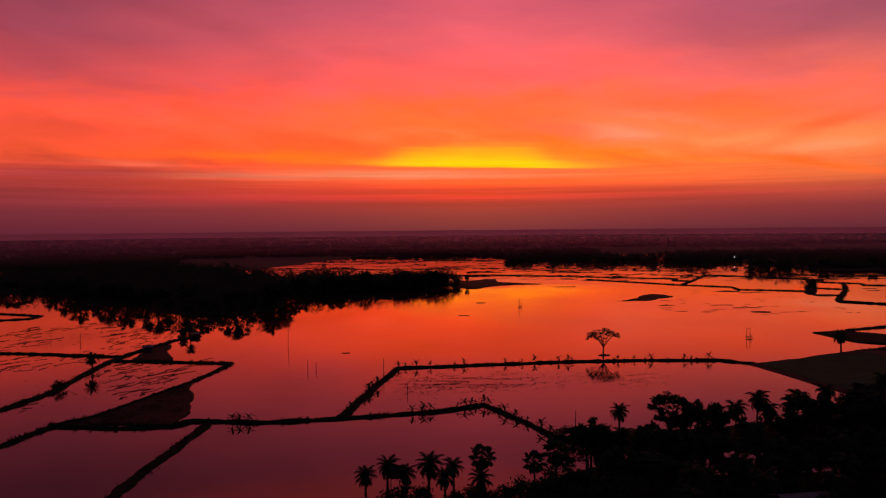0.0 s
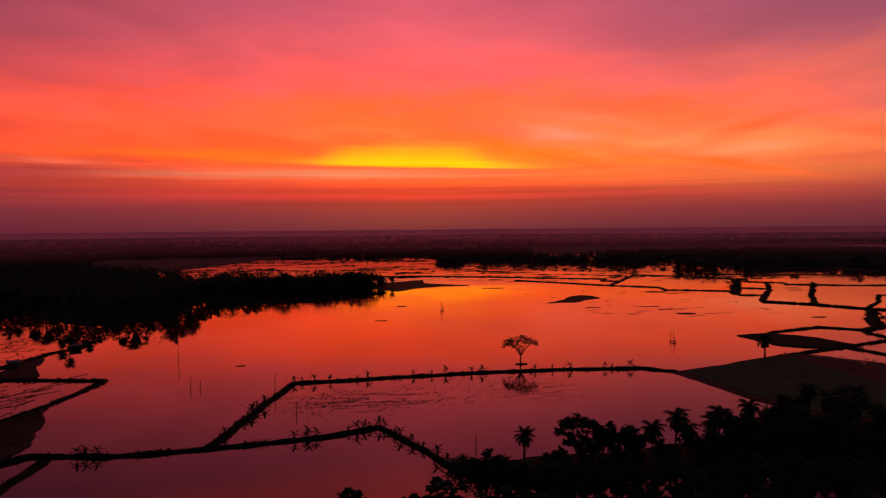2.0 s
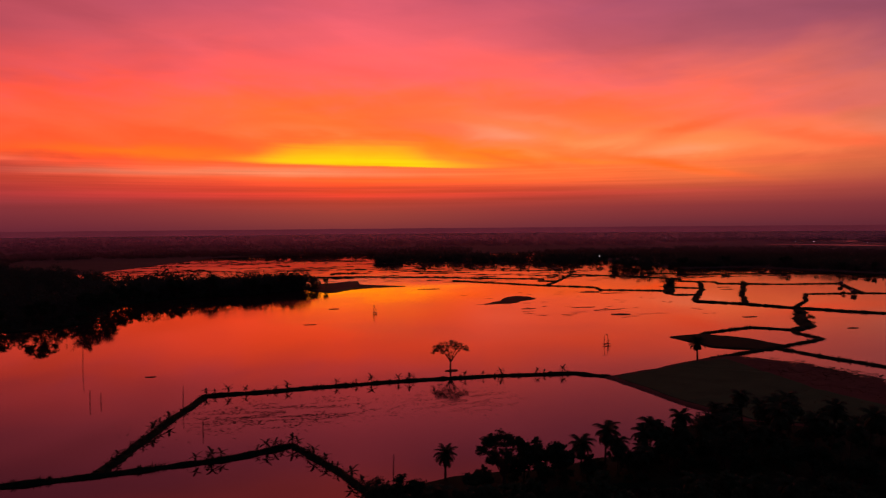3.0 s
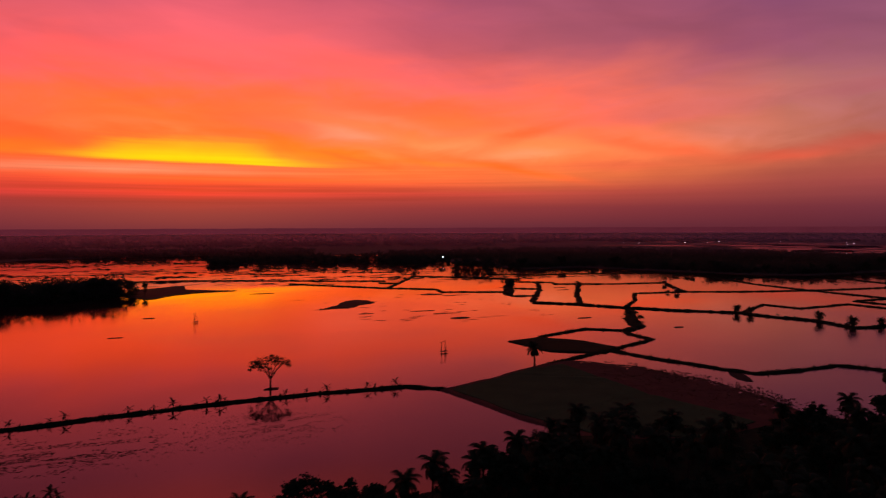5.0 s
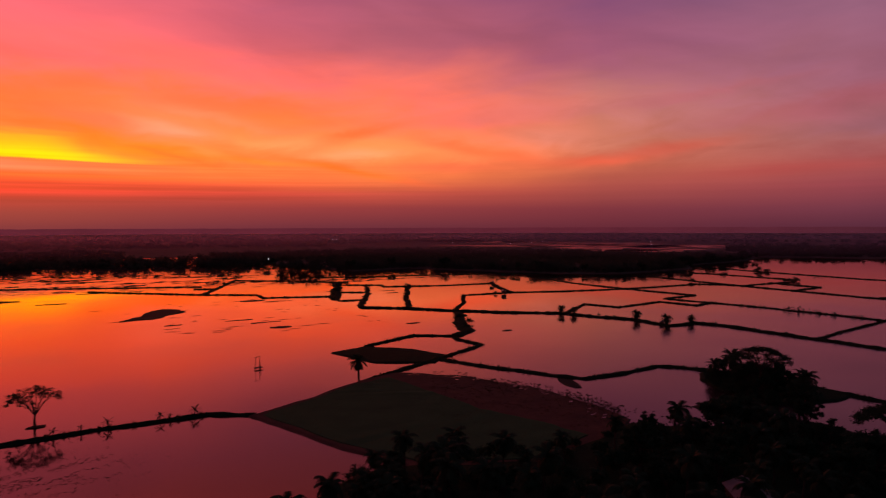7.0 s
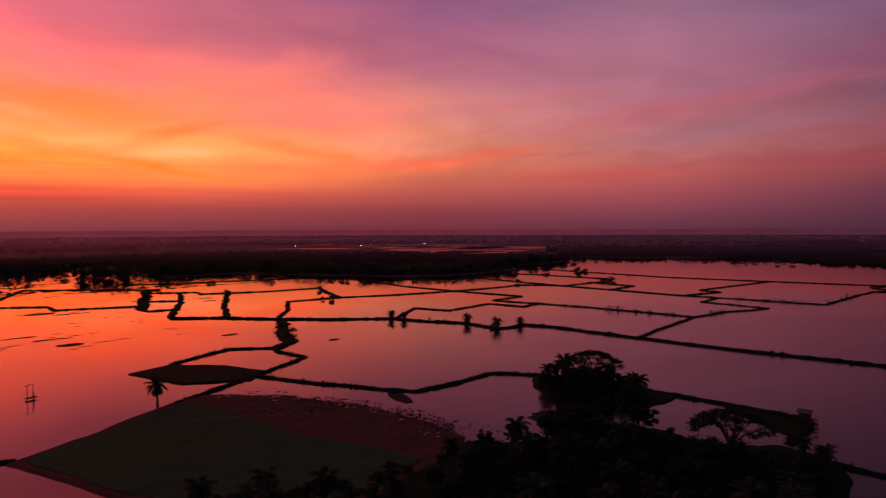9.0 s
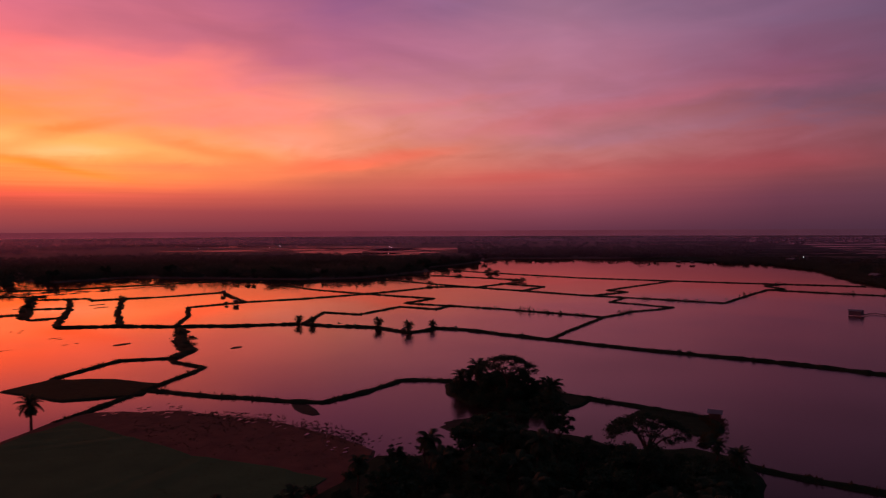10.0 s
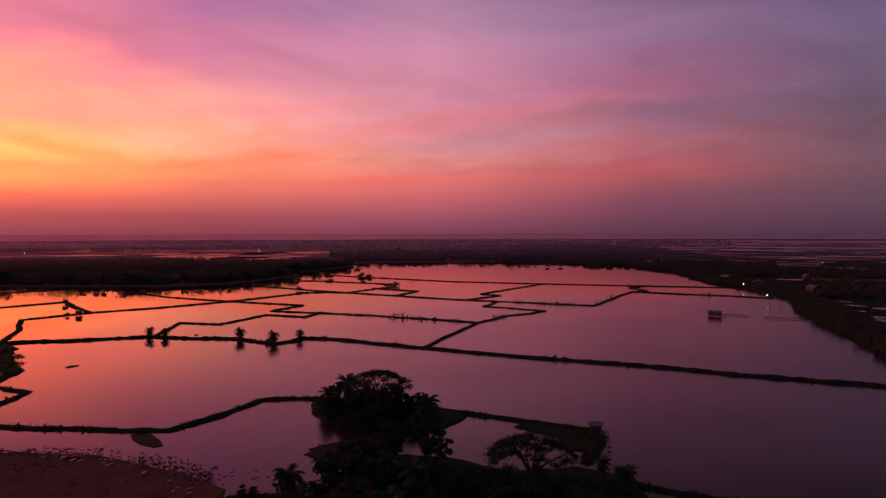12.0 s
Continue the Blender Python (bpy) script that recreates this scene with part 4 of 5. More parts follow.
def banana(label, height, seed, leaves=8):
    rng = random.Random(seed)
    root = whole("banana_plant", label, "plant", "banana plants on the dikes")
    part("stem", mesh("stem", *tube([(0, 0, -0.3), (0.02, 0, height * 0.2), (0.05, 0.02, height * 0.45)], [0.14, 0.11, 0.08], 6), M_BANANA), root)
    for i in range(leaves):
        n, L = 6, height * rng.uniform(0.55, 0.8)
        el = -5 + 85 * (i + 0.5) / leaves
        vs, fs = [], []
        for k in range(n + 1):
            t = k / n
            x = L * (t - 0.12 * t ** 3)
            z = L * (0.12 * t - 0.36 * t ** 2.2)
            w = 0.25 * height / 2.4 * math.sin(math.pi * min(1, 0.06 + 0.9 * t)) ** 0.6 * (0.3 if k == 0 else 1)
            vs += [(x, -w, z + 0.05), (x, 0, z), (x, w, z + 0.05)]
            if k:
                a = 3 * k
                fs += [(a - 3, a, a + 1, a - 2), (a - 2, a + 1, a + 2, a - 1)]
        part("leaf", mesh("leaf", vs, fs, M_BANANA), root, "", Matrix.Translation((0.05, 0.02, height * 0.43)) @ pose(0, 0, 0, 0, -el + 15, i * 137.5 + rng.uniform(-20, 20)))
    return root


class Kind:
    """A few built variants of one kind of thing; each further one is a copy."""

    def __init__(self, makers, seed):
        self.makers, self.made, self.rng, self.i = makers, {}, random.Random(seed), 0

    def put(self, x, y, z=0.0, size=1.0, which=None, label=""):
        k = self.i % len(self.makers) if which is None else which
        self.i += 1
        m = pose(x, y, z, 0, 0, self.rng.uniform(0, 360)) @ Matrix.Scale(size * self.rng.uniform(0.95, 1.05), 4)
        if k in self.made:
            ob = copy_thing(self.made[k], m)
        else:
            ob = self.made[k] = self.makers[k]()
            ob.matrix_basis = m
        return tagged(ob, label)


fr = random.Random(3)
FROND_DATE = frond_mesh("frond", 2.3, 0.85, 0.46, fr, M_PALM)
FROND_COCO = frond_mesh("frond", 2.9, 1.15, 0.84, fr, M_PALM, 26)
FAN = fan_mesh("frond", 1.15, fr, M_PALM)
DATE, COCO, TALIPOT = "date palm with a thick round head of fronds", "coconut palm with long drooping fronds", "fan palm with a round head of pleated leaves"
COCOS = Kind([lambda: palm("coconut_palm", COCO, 6.6, FROND_COCO, 22, 0.14, 1, 0.07, -58), lambda: palm("coconut_palm", COCO, 7.4, FROND_COCO, 20, 0.13, 2, 0.1, -55),
              lambda: palm("coconut_palm", COCO, 5.6, FROND_COCO, 21, 0.14, 4, 0.04, -58)], 11)
DATES = Kind([lambda: palm("date_palm", DATE, 4.4, FROND_DATE, 34, 0.17, 5, 0.03, -55, 8), lambda: palm("date_palm", "short date palm with a bushy head on a dike", 1.9, FROND_DATE, 36, 0.2, 8, 0.05, -45, 8), lambda: palm("date_palm", DATE, 3.4, FROND_DATE, 30, 0.16, 6, 0.05, -50, 8)], 12)
FANS = Kind([lambda: palm("fan_palm", TALIPOT, 5.2, FAN, 22, 0.17, 7, 0.02, -60)], 13)
BROADS = Kind([lambda: broad_tree("broadleaf_tree", "dark broadleaf tree with a dense uneven crown", 7.6, 3.4, 21, 95, 42, 0.30, 0.75),
               lambda: broad_tree("broadleaf_tree", "dark broadleaf tree with an open ragged crown", 8.6, 3.0, 22, 70, 40, 0.30, 0.8),
               lambda: broad_tree("broadleaf_tree", "low spreading broadleaf tree in dark leaf", 5.8, 3.3, 23, 90, 40, 0.28, 0.85, 0.2),
               lambda: broad_tree("broadleaf_tree", "slim broadleaf tree with a tall crown", 8.0, 2.2, 24, 70, 40, 0.28, 0.85, 0.25),
               lambda: broad_tree("broadleaf_tree", "broadleaf tree with layered dark foliage", 6.8, 3.8, 25, 95, 40, 0.28, 0.6, 0.25)], 14)
BUSHES = Kind([lambda: bush("dense dark bush with small leaves", 1.6, 31), lambda: bush("rounded dark bush beside the water", 2.3, 32), lambda: bush("small ragged bush on a bank", 1.1, 33, 40)], 15)
BANANAS = Kind([lambda: banana("small banana plant with arching leaves on a dike", 2.4, 41), lambda: banana("young banana plant with few leaves on a dike", 1.8, 42, 6),
                lambda: banana("banana plant with spread leaves on a dike", 2.8, 43, 9)], 16)
UMBRELLAS = Kind([lambda: umbrella_tree("umbrella_tree", "flat-topped tree with bare fanned limbs standing in water", 8.4, 5.2, 51, 96, 26, 0.18, 11, 0.2, 0.06),
                  lambda: umbrella_tree("umbrella_tree", "broad flat-crowned tree with visible limbs", 10.0, 7.2, 52, 150, 34, 0.2, 13, 0.12, 0.06),
                  lambda: umbrella_tree("umbrella_tree", "small flat-topped tree above the palms", 9.2, 3.8, 53, 70, 44, 0.22, 8, 0.14, 0.08),
                  lambda: umbrella_tree("rain_tree", "wide rain tree with thick bare limbs under a flat crown", 10.6, 6.9, 58, 190, 56, 0.17, 9, 0.07, 0.055, 0.40, 0.036),
                  lambda: umbrella_tree("rain_tree", "rain tree with a flat crown over lower trees", 12.2, 7.6, 59, 210, 50, 0.17, 10, 0.07, 0.055, 0.5, 0.03)], 17)

# single trees in and along the ponds
UMBRELLAS.put(50, 226, 0, 1.0, 0)
land("mud_shoal", [(48.4, 225.4), (50, 227), (52, 226.4), (51.6, 225), (50, 224.8)], 0.14, M_MUD, "small earth mound at the foot of a tree", "mud bank", 0.2, 0.8, 0.5)
DATES.put(125, 227, 0.4, 1.4, 2)
DATES.put(-100, 205, 0.3, 0.85, 2)
DATES.put(-94, 268, 0.3, 0.8, 2)
DATES.put(33.5, 138, 0.3, 1.0, 0)
for x, y, k in ((271, 302, 0), (273, 296, 1), (281, 266, 0), (278, 248, 0), (290, 245, 1), (-98, 272, 1)):
    DATES.put(x, y, 0.3, 1.12 if k == 0 else 0.9, 1)
# palms and trees of the grove
for x, y, z, s, k in ((55.3, 136.5, 0.4, 0.92, 2), (59.8, 137.8, 0.4, 1.0, 0), (69.7, 142, 0.4, 0.92, 0), (75.5, 142.8, 0.4, 0.9, 1), (67.5, 140.5, 0.4, 0.95, 2), (80.8, 143.6, 0.4, 0.9, 2),
                     (84, 147, 0.4, 0.9, 2), (88, 150, 0.4, 0.85, 0), (92, 146, 0.4, 1.0, 1), (97, 150, 0.4, 0.9, 2), (72, 137, 0.4, 0.85, 2), (78, 146.5, 0.4, 0.8, 1), (83, 139, 0.4, 0.95, 0), (90, 156, 0.4, 0.85, 2), (96, 157, 0.4, 0.9, 0), (103, 152, 0.4, 1.0, 1),
                     (110, 149, 0.4, 1.0, 2), (86, 135, 0.4, 0.9, 1)):
    COCOS.put(x, y, z, s, k)
for x, y, s in ((-2.4, 105.6, 1.12), (1.3, 107.7, 0.92), (-11.5, 104, 0.85), (-8.6, 107, 1.0), (-5.6, 104.5, 0.85), (0, 103, 0.9), (5, 104, 0.7), (180.6, 106.2, 0.62), (175.5, 101.5, 0.72), (178, 103, 0.5)):
    DATES.put(x, y, 0.5, s, 0 if s > 0.8 else 2)
for x, y, s in ((5.6, 108.6, 0.95), (17, 110, 1.0), (13.5, 108, 0.9)):
    FANS.put(x, y, 0.5, s, 0)
UMBRELLAS.put(41, 130.2, 0.4, 1.1, 2)
UMBRELLAS.put(24.2, 119, 0.4, 0.66, 2)
UMBRELLAS.put(167.5, 114, 0.4, 1.0, 3)
UMBRELLAS.put(197, 157, 0.4, 0.94, 4)
DATES.put(200.4, 167, 0.4, 1.5, 0)
for x, y, s, k in ((47, 130.5, 1.12, 4), (37, 131, 0.6, 2), (52, 134, 0.62, 2), (44, 134, 0.5, 0), (28, 130, 0.42, 2), (26, 121, 0.75, 4), (20, 117, 0.7, 2), (32, 120, 0.8, 0), (38, 117, 0.8, 4),
                   (44, 121, 0.75, 2), (63, 136, 0.75, 0), (72, 138, 0.75, 4), (66, 140, 0.6, 2), (78, 139, 0.8, 2), (85, 141, 0.8, 0), (92, 153, 0.75, 3), (20, 108, 0.8, 0), (27, 106, 0.9, 4),
                   (126.5, 134.5, 1.0, 1), (134, 132.4, 1.15, 3), (200, 170.5, 0.8, 2), (198, 165.6, 0.75, 0), (199, 162, 0.8, 4), (194, 160, 0.7, 0), (201, 150, 0.62, 1)):
    BROADS.put(x, y, 0.4, s, k)
for x, y, s in ((62, 115, 0.75), (35, 114.5, 0.8), (39, 121, 0.8), (66, 117, 0.7), (70, 115, 0.75), (57, 116, 0.65)):
    BROADS.put(x, y, 0.4, s)
DATES.put(192.6, 143.4, 0.4, 1.4, 0)
DATES.put(200, 171.6, 0.4, 0.9, 2)
rg = random.Random(77)


def inside(x, y, poly):
    hit = False
    for (ax, ay), (bx, by) in zip(poly, poly[1:] + poly[:1]):
        if (ay > y) != (by > y) and x < (bx - ax) * (y - ay) / (by - ay) + ax:
            hit = not hit
    return hit


def fill(poly, gap, seed):
    r = random.Random(seed)
    xs, ys = [p[0] for p in poly], [p[1] for p in poly]
    got = []
    for _ in range(6000):
        x, y = r.uniform(min(xs), max(xs)), r.uniform(min(ys), max(ys))
        if inside(x, y, poly) and all((x - a) ** 2 + (y - b) ** 2 > gap * gap for a, b in got):
            got.append((x, y))
    return got


GROVE = [(90, 136), (97, 148), (104, 154), (118, 146), (135, 147), (152, 147), (157, 130), (156, 112), (160, 100), (120, 88), (98, 98), (86, 122)]
for i, (x, y) in enumerate(fill(GROVE, 4.9, 8)):
    if x > 106 and y > 128:
        (COCOS if i % 3 == 1 else BROADS).put(x, y, 0.5, rg.uniform(0.85, 1.15) * (0.46 + 0.55 * min(1, (x - 106) / 42)))
    elif i % 2:
        COCOS.put(x, y, 0.5, rg.uniform(0.9, 1.2))
    else:
        BROADS.put(x, y, 0.5, rg.uniform(0.75, 1.0) * (0.74 if x < 114 and y > 116 else 1.0))
SOUTH = [(24, 104), (44, 106), (70, 108), (92, 96), (84, 84), (40, 90), (22, 94)]
for i, (x, y) in enumerate(fill(SOUTH, 5.0, 9)):
    if i % 3 == 2:
        COCOS.put(x, y, 0.5, rg.uniform(0.7, 0.95))
    else:
        BROADS.put(x, y, 0.5, rg.uniform(0.6, 0.85))
for i, (x, y) in enumerate(fill([(39, 136), (46, 139), (58, 137), (66, 138), (66, 132), (44, 130), (37, 129)], 3.8, 18)):
    BROADS.put(x, y, 0.4, rg.choice((0.38, 0.45, 0.5, 0.62)))
for i, (x, y) in enumerate(fill([(24, 122), (40, 116), (70, 116), (88, 106), (78, 104), (40, 104), (16, 104)], 4.8, 19)):
    (COCOS if i % 3 == 0 else BROADS).put(x, y, 0.4, rg.uniform(0.62, 0.95))
for i, (x, y) in enumerate(fill([(44, 132.5), (60, 137), (78, 143), (92, 149), (97, 141), (85, 128), (62, 132.5)], 4.1, 41)):
    (COCOS if i % 3 == 0 else BROADS).put(x, y, 0.4, rg.uniform(0.6, 0.84))
for x, y in fill([(30, 117), (68, 114), (88, 104), (80, 104), (66, 111), (36, 112)], 3.7, 43):
    BROADS.put(x, y, 0.4, rg.uniform(0.72, 0.98))
for i, (x, y) in enumerate(fill([(206, 174), (199, 171), (193, 161), (192, 154), (204, 152), (209, 165)], 3.6, 20)):
    BROADS.put(x, y, 0.4, rg.uniform(0.62, 0.9))
for i, (x, y) in enumerate(fill([(156, 141), (168, 144), (177, 141), (177, 133), (168, 127), (158, 128)], 4.0, 27)):
    BROADS.put(x, y, 0.4, rg.uniform(0.75, 1.05))
for x, y in fill([(207, 177), (198, 173), (191, 161), (191, 150), (200, 148), (210, 152), (212, 165)], 2.8, 22):
    BUSHES.put(x, y, 0.3, rg.uniform(0.9, 1.4))
for x, y in fill([(-14, 99), (-4, 104), (12, 106), (20, 112), (24, 106), (10, 98)], 2.6, 24):
    BUSHES.put(x, y, 0.5, rg.uniform(0.9, 1.5))
for x, y in fill([(156, 126), (168, 126), (177, 122), (178, 104), (172, 99), (158, 98), (150, 112)], 2.7, 25):
    BUSHES.put(x, y, 0.5, rg.uniform(0.8, 1.3))
for x, y in fill([(41, 138), (58, 139), (74, 146), (92, 164), (104, 158), (150, 152), (160, 116), (80, 128), (58, 134)], 5.5, 10):
    BUSHES.put(x, y, 0.4, rg.uniform(0.8, 1.3))

# banana plants and bushes on the dikes
for x, y in ((-13, 207), (-11, 207.3), (-8, 208), (-4, 208.6), (3, 209.8), (6, 210.2), (18, 212), (23, 212.8), (27, 213.4), (34, 214.4), (38, 215), (37, 214.6), (52, 215.6), (57, 215.8), (62, 216),
             (72, 215.5), (74, 215.4), (79, 215.2)):
    BANANAS.put(x, y, 0.3, 0.92)
for x, y in ((-7, 155.5), (-5, 156.2), (-4.4, 156.5), (-3, 157), (3, 160), (4.4, 160.6), (6, 161.4), (7, 162), (9, 163), (10, 161.5), (12, 157), (13, 155), (15, 151), (17, 147), (19, 142), (20.5, 138.5)):
    BANANAS.put(x, y, 0.3, 0.92)
for x, y in ((-18.8, 173), (-18.5, 177), (-18, 180), (-19, 170), (-17, 184), (-20.8, 160), (-20, 167), (-18.4, 175), (-44, 149.4), (-43, 149.6), (-42.4, 149.4), (-40.6, 149.6)):
    BANANAS.put(x, y, 0.3, 0.92)
SCRUB = []
for x, y, s in ((254, 320, 0.7), (279, 286, 0.7), (279, 282, 0.8), (280, 278, 0.7), (295, 237, 0.8), (295, 231, 0.6), (294, 219, 0.7), (292, 205, 0.8), (291, 197, 0.6), (287, 145, 1.0), (287, 142, 0.8),
                (287, 132, 0.7), (286, 122, 0.7), (367, 271, 1.3), (368, 263, 0.8), (366, 247, 0.8), (366, 243, 0.9), (366, 239, 0.9), (365, 234, 0.8), (365, 229, 0.9), (364, 222, 1.5), (364, 214, 0.7),
                (380, 200, 1.0), (388, 199, 1.5), (459, 215, 1.3), (457, 202, 1.2), (457, 199, 1.3), (457, 196, 1.2), (456, 192, 1.2), (456, 187, 1.0), (456, 184, 1.0), (499, 172, 1.2), (512, 172, 1.2),
                (470, 172, 1.2), (553, 138, 1.3), (551, 123, 1.1), (549, 102, 1.6), (602, 358, 1.6), (611, 172, 1.4)):
    if x < 310:
        BUSHES.put(x, y, 0.3, s * 0.55)
    if x > 310:
        SCRUB += [(x + rg.uniform(-0.8, 0.8), y + rg.uniform(-3, 3)) for k in range(4)]
for x, y, s in ((654, 514, 2.2), (645, 485, 2.4), (640, 470, 2.0), (624, 422, 3.0), (627, 417, 3.0), (622, 412, 2.5), (478, 383, 2.0), (472, 372, 2.2), (534, 342, 2.2), (541, 341, 2.2), (406, 508, 3.2),
                (412, 503, 2.6), (600, 440, 3.0), (586, 396, 3.2), (529, 342, 2.0), (216, 300, 1.4), (209, 293, 1.4), (222, 315, 1.4), (-98, 183, 1.5), (-99.5, 186, 1.2), (-100, 241, 1.0), (22, 136, 1.5),
                (265, 520, 2.0), (250, 490, 2.0), (238, 468, 2.0), (226, 448, 1.8), (296, 478, 1.4), (262, 424, 1.3), (247, 446, 1.4), (307, 395, 1.3), (312, 393, 1.2)):
    BUSHES.put(x, y, 0.3, s * 0.6)


for x, y in fill([(268, 690), (330, 670), (345, 800), (380, 930), (330, 960)], 22, 31):
    BUSHES.put(x, y, 0.0, rg.uniform(1.6, 2.4))


# ---- woods as one leafy mass each ----
def woods(name, label, spots, h_lo, h_hi, seed, per=70, leaf=0.8, mat=None, wide=0.34, wave=0.25):
    nr = np.random.default_rng(seed)
    allv, allf, k0 = [], [], 0
    spots = np.asarray(spots, float)
    n = len(spots)
    h = (h_lo + (h_hi - h_lo) * nr.random(n) ** 1.8) * (1 + wave * np.array([2.4 * noise.noise(Vector((x * 0.035, y * 0.035, seed))) for x, y in spots]))
    r = h * nr.uniform(wide * 0.75, wide * 1.25, n)
    cl = 8
    a, q = nr.uniform(0, 6.283, (n, cl)), np.sqrt(nr.random((n, cl)))
    cx = spots[:, :1] + np.cos(a) * q * r[:, None]
    cy = spots[:, 1:2] + np.sin(a) * q * r[:, None]
    cz = h[:, None] * (0.98 - 0.85 * nr.random((n, cl)) ** 1.2 - 0.22 * q ** 2)
    c = np.stack([cx, cy, cz], -1).reshape(-1, 3)
    v1, f1 = scatter_leaves(nr, c, np.repeat(np.repeat(r, cl), per // cl)[:, None] * 0.24, per // cl, leaf, 0.8)
    t = nr.uniform(-0.3, 0.3, (n, 2))
    w = h[:, None] * 0.018
    p = np.concatenate([spots, np.zeros((n, 1))], 1)
    tv = np.stack([p + np.c_[w, 0 * w, 0 * w], p + np.c_[-0.5 * w, 0.87 * w, 0 * w], p + np.c_[-0.5 * w, -0.87 * w, 0 * w], np.c_[spots + t, h * 0.75]], 1).reshape(-1, 3)
    i = np.arange(n)[:, None] * 4 + len(v1)
    tf = np.concatenate([i + np.array([[0, 1, 3]]), i + np.array([[1, 2, 3]]), i + np.array([[2, 0, 3]])])
    return whole(name, label, "woods", kind="stuff", me=mesh(name, np.concatenate([v1, tv]), [*f1.tolist(), *tf.tolist()], mat or M_WOODS))


def belt(n, seed, poly):
    nr, out = np.random.default_rng(seed), []
    xs, ys = [p[0] for p in poly], [p[1] for p in poly]
    while len(out) < n:
        x, y = nr.uniform(min(xs), max(xs)), nr.uniform(min(ys), max(ys))
        if inside(x, y, poly):
            out.append((x, y))
    return out


woods("bushes", "rows of small bushes along the far dikes", SCRUB, 1.3, 2.6, 67, 72, 0.2, M_LEAF, 0.34)
woods("bushes", "low dark bushes at the tip of the grove", belt(34, 9, [(21, 134), (27, 135), (33, 130), (29, 127), (22, 129)]), 1.6, 3.0, 69, 96, 0.22, M_LEAF, 0.5)
WEST = [(-330, 474), (-286, 471), (-241, 454), (-194, 402), (-158, 376), (-117, 335), (-97, 342), (-85, 362), (-90, 434), (-67, 467), (-31, 474), (2, 501), (14, 513), (2, 532), (-60, 527),
        (-125, 560), (-210, 690), (-415, 750)]
woods("woods", "dense dark wood on the far shore of the pond", belt(2000, 1, WEST), 7, 13, 61, 120, 0.6)
woods("woods", "belt of dark trees on the wooded spit", belt(520, 7, [(-86, 440), (-67, 467), (-31, 474), (2, 501), (14, 513), (2, 530), (-60, 527), (-110, 545)]), 7, 11, 65, 104, 0.6)
MIDDLE = [(345, 648), (407, 654), (442, 578), (472, 510), (509, 480), (560, 480), (612, 486), (662, 525), (755, 537), (850, 568), (880, 640), (850, 730), (800, 870), (735, 1020), (600, 1090), (330, 1050)]
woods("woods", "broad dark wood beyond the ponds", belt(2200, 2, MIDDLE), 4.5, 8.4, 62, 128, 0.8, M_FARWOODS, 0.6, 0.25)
EDGE = [(345, 648), (407, 654), (442, 578), (472, 510), (509, 480), (560, 480), (612, 486), (662, 525), (755, 537), (856, 570), (866, 596), (750, 566), (655, 556), (600, 522), (540, 514), (505, 530), (470, 610), (425, 700), (350, 690)]
woods("woods", "darker trees along the front of the wood", belt(620, 8, EDGE), 4.5, 10.5, 68, 120, 0.6, None, 0.45, 0.35)
BANK = [(1061, 371), (939, 257), (815, 177), (674, 131), (618, 103), (540, 76), (474, 73.5), (416, 65.5), (367, 55.5), (320, 48.5), (285, 33), (300, 6), (360, 28), (419, 40), (472, 47), (587, 66),
        (683, 95), (800, 126), (940, 190), (1080, 300)]
woods("woods", "smooth dark scrub covering the embankment", belt(3400, 3, BANK), 2.0, 3.6, 63, 104, 0.42, None, 0.75, 0.15)
spots = []
for az, d in [(random.Random(k).uniform(84, 100), random.Random(k + 900).uniform(690, 850)) for k in range(520)] + [(random.Random(k).uniform(92.5, 101), random.Random(k + 700).uniform(490, 620)) for k in range(420)] + [(random.Random(k).uniform(76, 90), random.Random(k + 300).uniform(840, 1020)) for k in range(240)]:
    spots.append((65 + d * math.sin(radians(az)), 81 + d * math.cos(radians(az))))
woods("woods", "low dark scrub on the flat land behind the embankment", spots, 3.0, 5.0, 66, 96, 0.8, None, 0.8, 0.2)
spots = []
nr = np.random.default_rng(4)
for az0, az1, d0, d1, n in ((-34, 12, 1080, 1250, 700), (5, 22, 840, 960, 170), (-34, 26, 1500, 1700, 500), (56, 74, 1090, 1300, 520), (55, 76, 1250, 1600, 300), (-50, -20, 800, 1080, 420),
                            (-40, 30, 1780, 1840, 420), (-42, 50, 2080, 2160, 520), (-45, 85, 2480, 2560, 700), (-45, 85, 3000, 3100, 700), (20, 80, 1960, 2040, 300)):
    az, d = np.radians(nr.uniform(az0, az1, n)), nr.uniform(d0, d1, n)
    spots += list(zip(d * np.sin(az), d * np.cos(az)))
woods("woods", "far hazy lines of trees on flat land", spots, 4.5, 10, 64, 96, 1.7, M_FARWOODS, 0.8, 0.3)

for x, y, rx, ry, n, lo, hi in ((303, 664, 30, 14, 46, 7, 15), (254, 748, 20, 12, 22, 6, 12), (346, 655, 18, 10, 14, 5, 9)):
    nr = np.random.default_rng(int(x))
    a, q = nr.uniform(0, 6.283, n), np.sqrt(nr.random(n))
    woods("woods", "small clump of taller trees standing in far shallows", np.c_[x + rx * q * np.cos(a), y + ry * q * np.sin(a)], lo, hi, int(x), 144, 0.7, None, 0.3, 0.2)

# the trees of the woods' front rows stand singly along the shore
def front(line, step, lo, hi, back, seed):
    r = random.Random(seed)
    for p in resample(line, step):
        BROADS.put(p.x + r.uniform(-2, 2) + back[0] * r.random(), p.y + r.uniform(-2, 2) + back[1] * r.random(), 0.4, r.uniform(lo, hi))


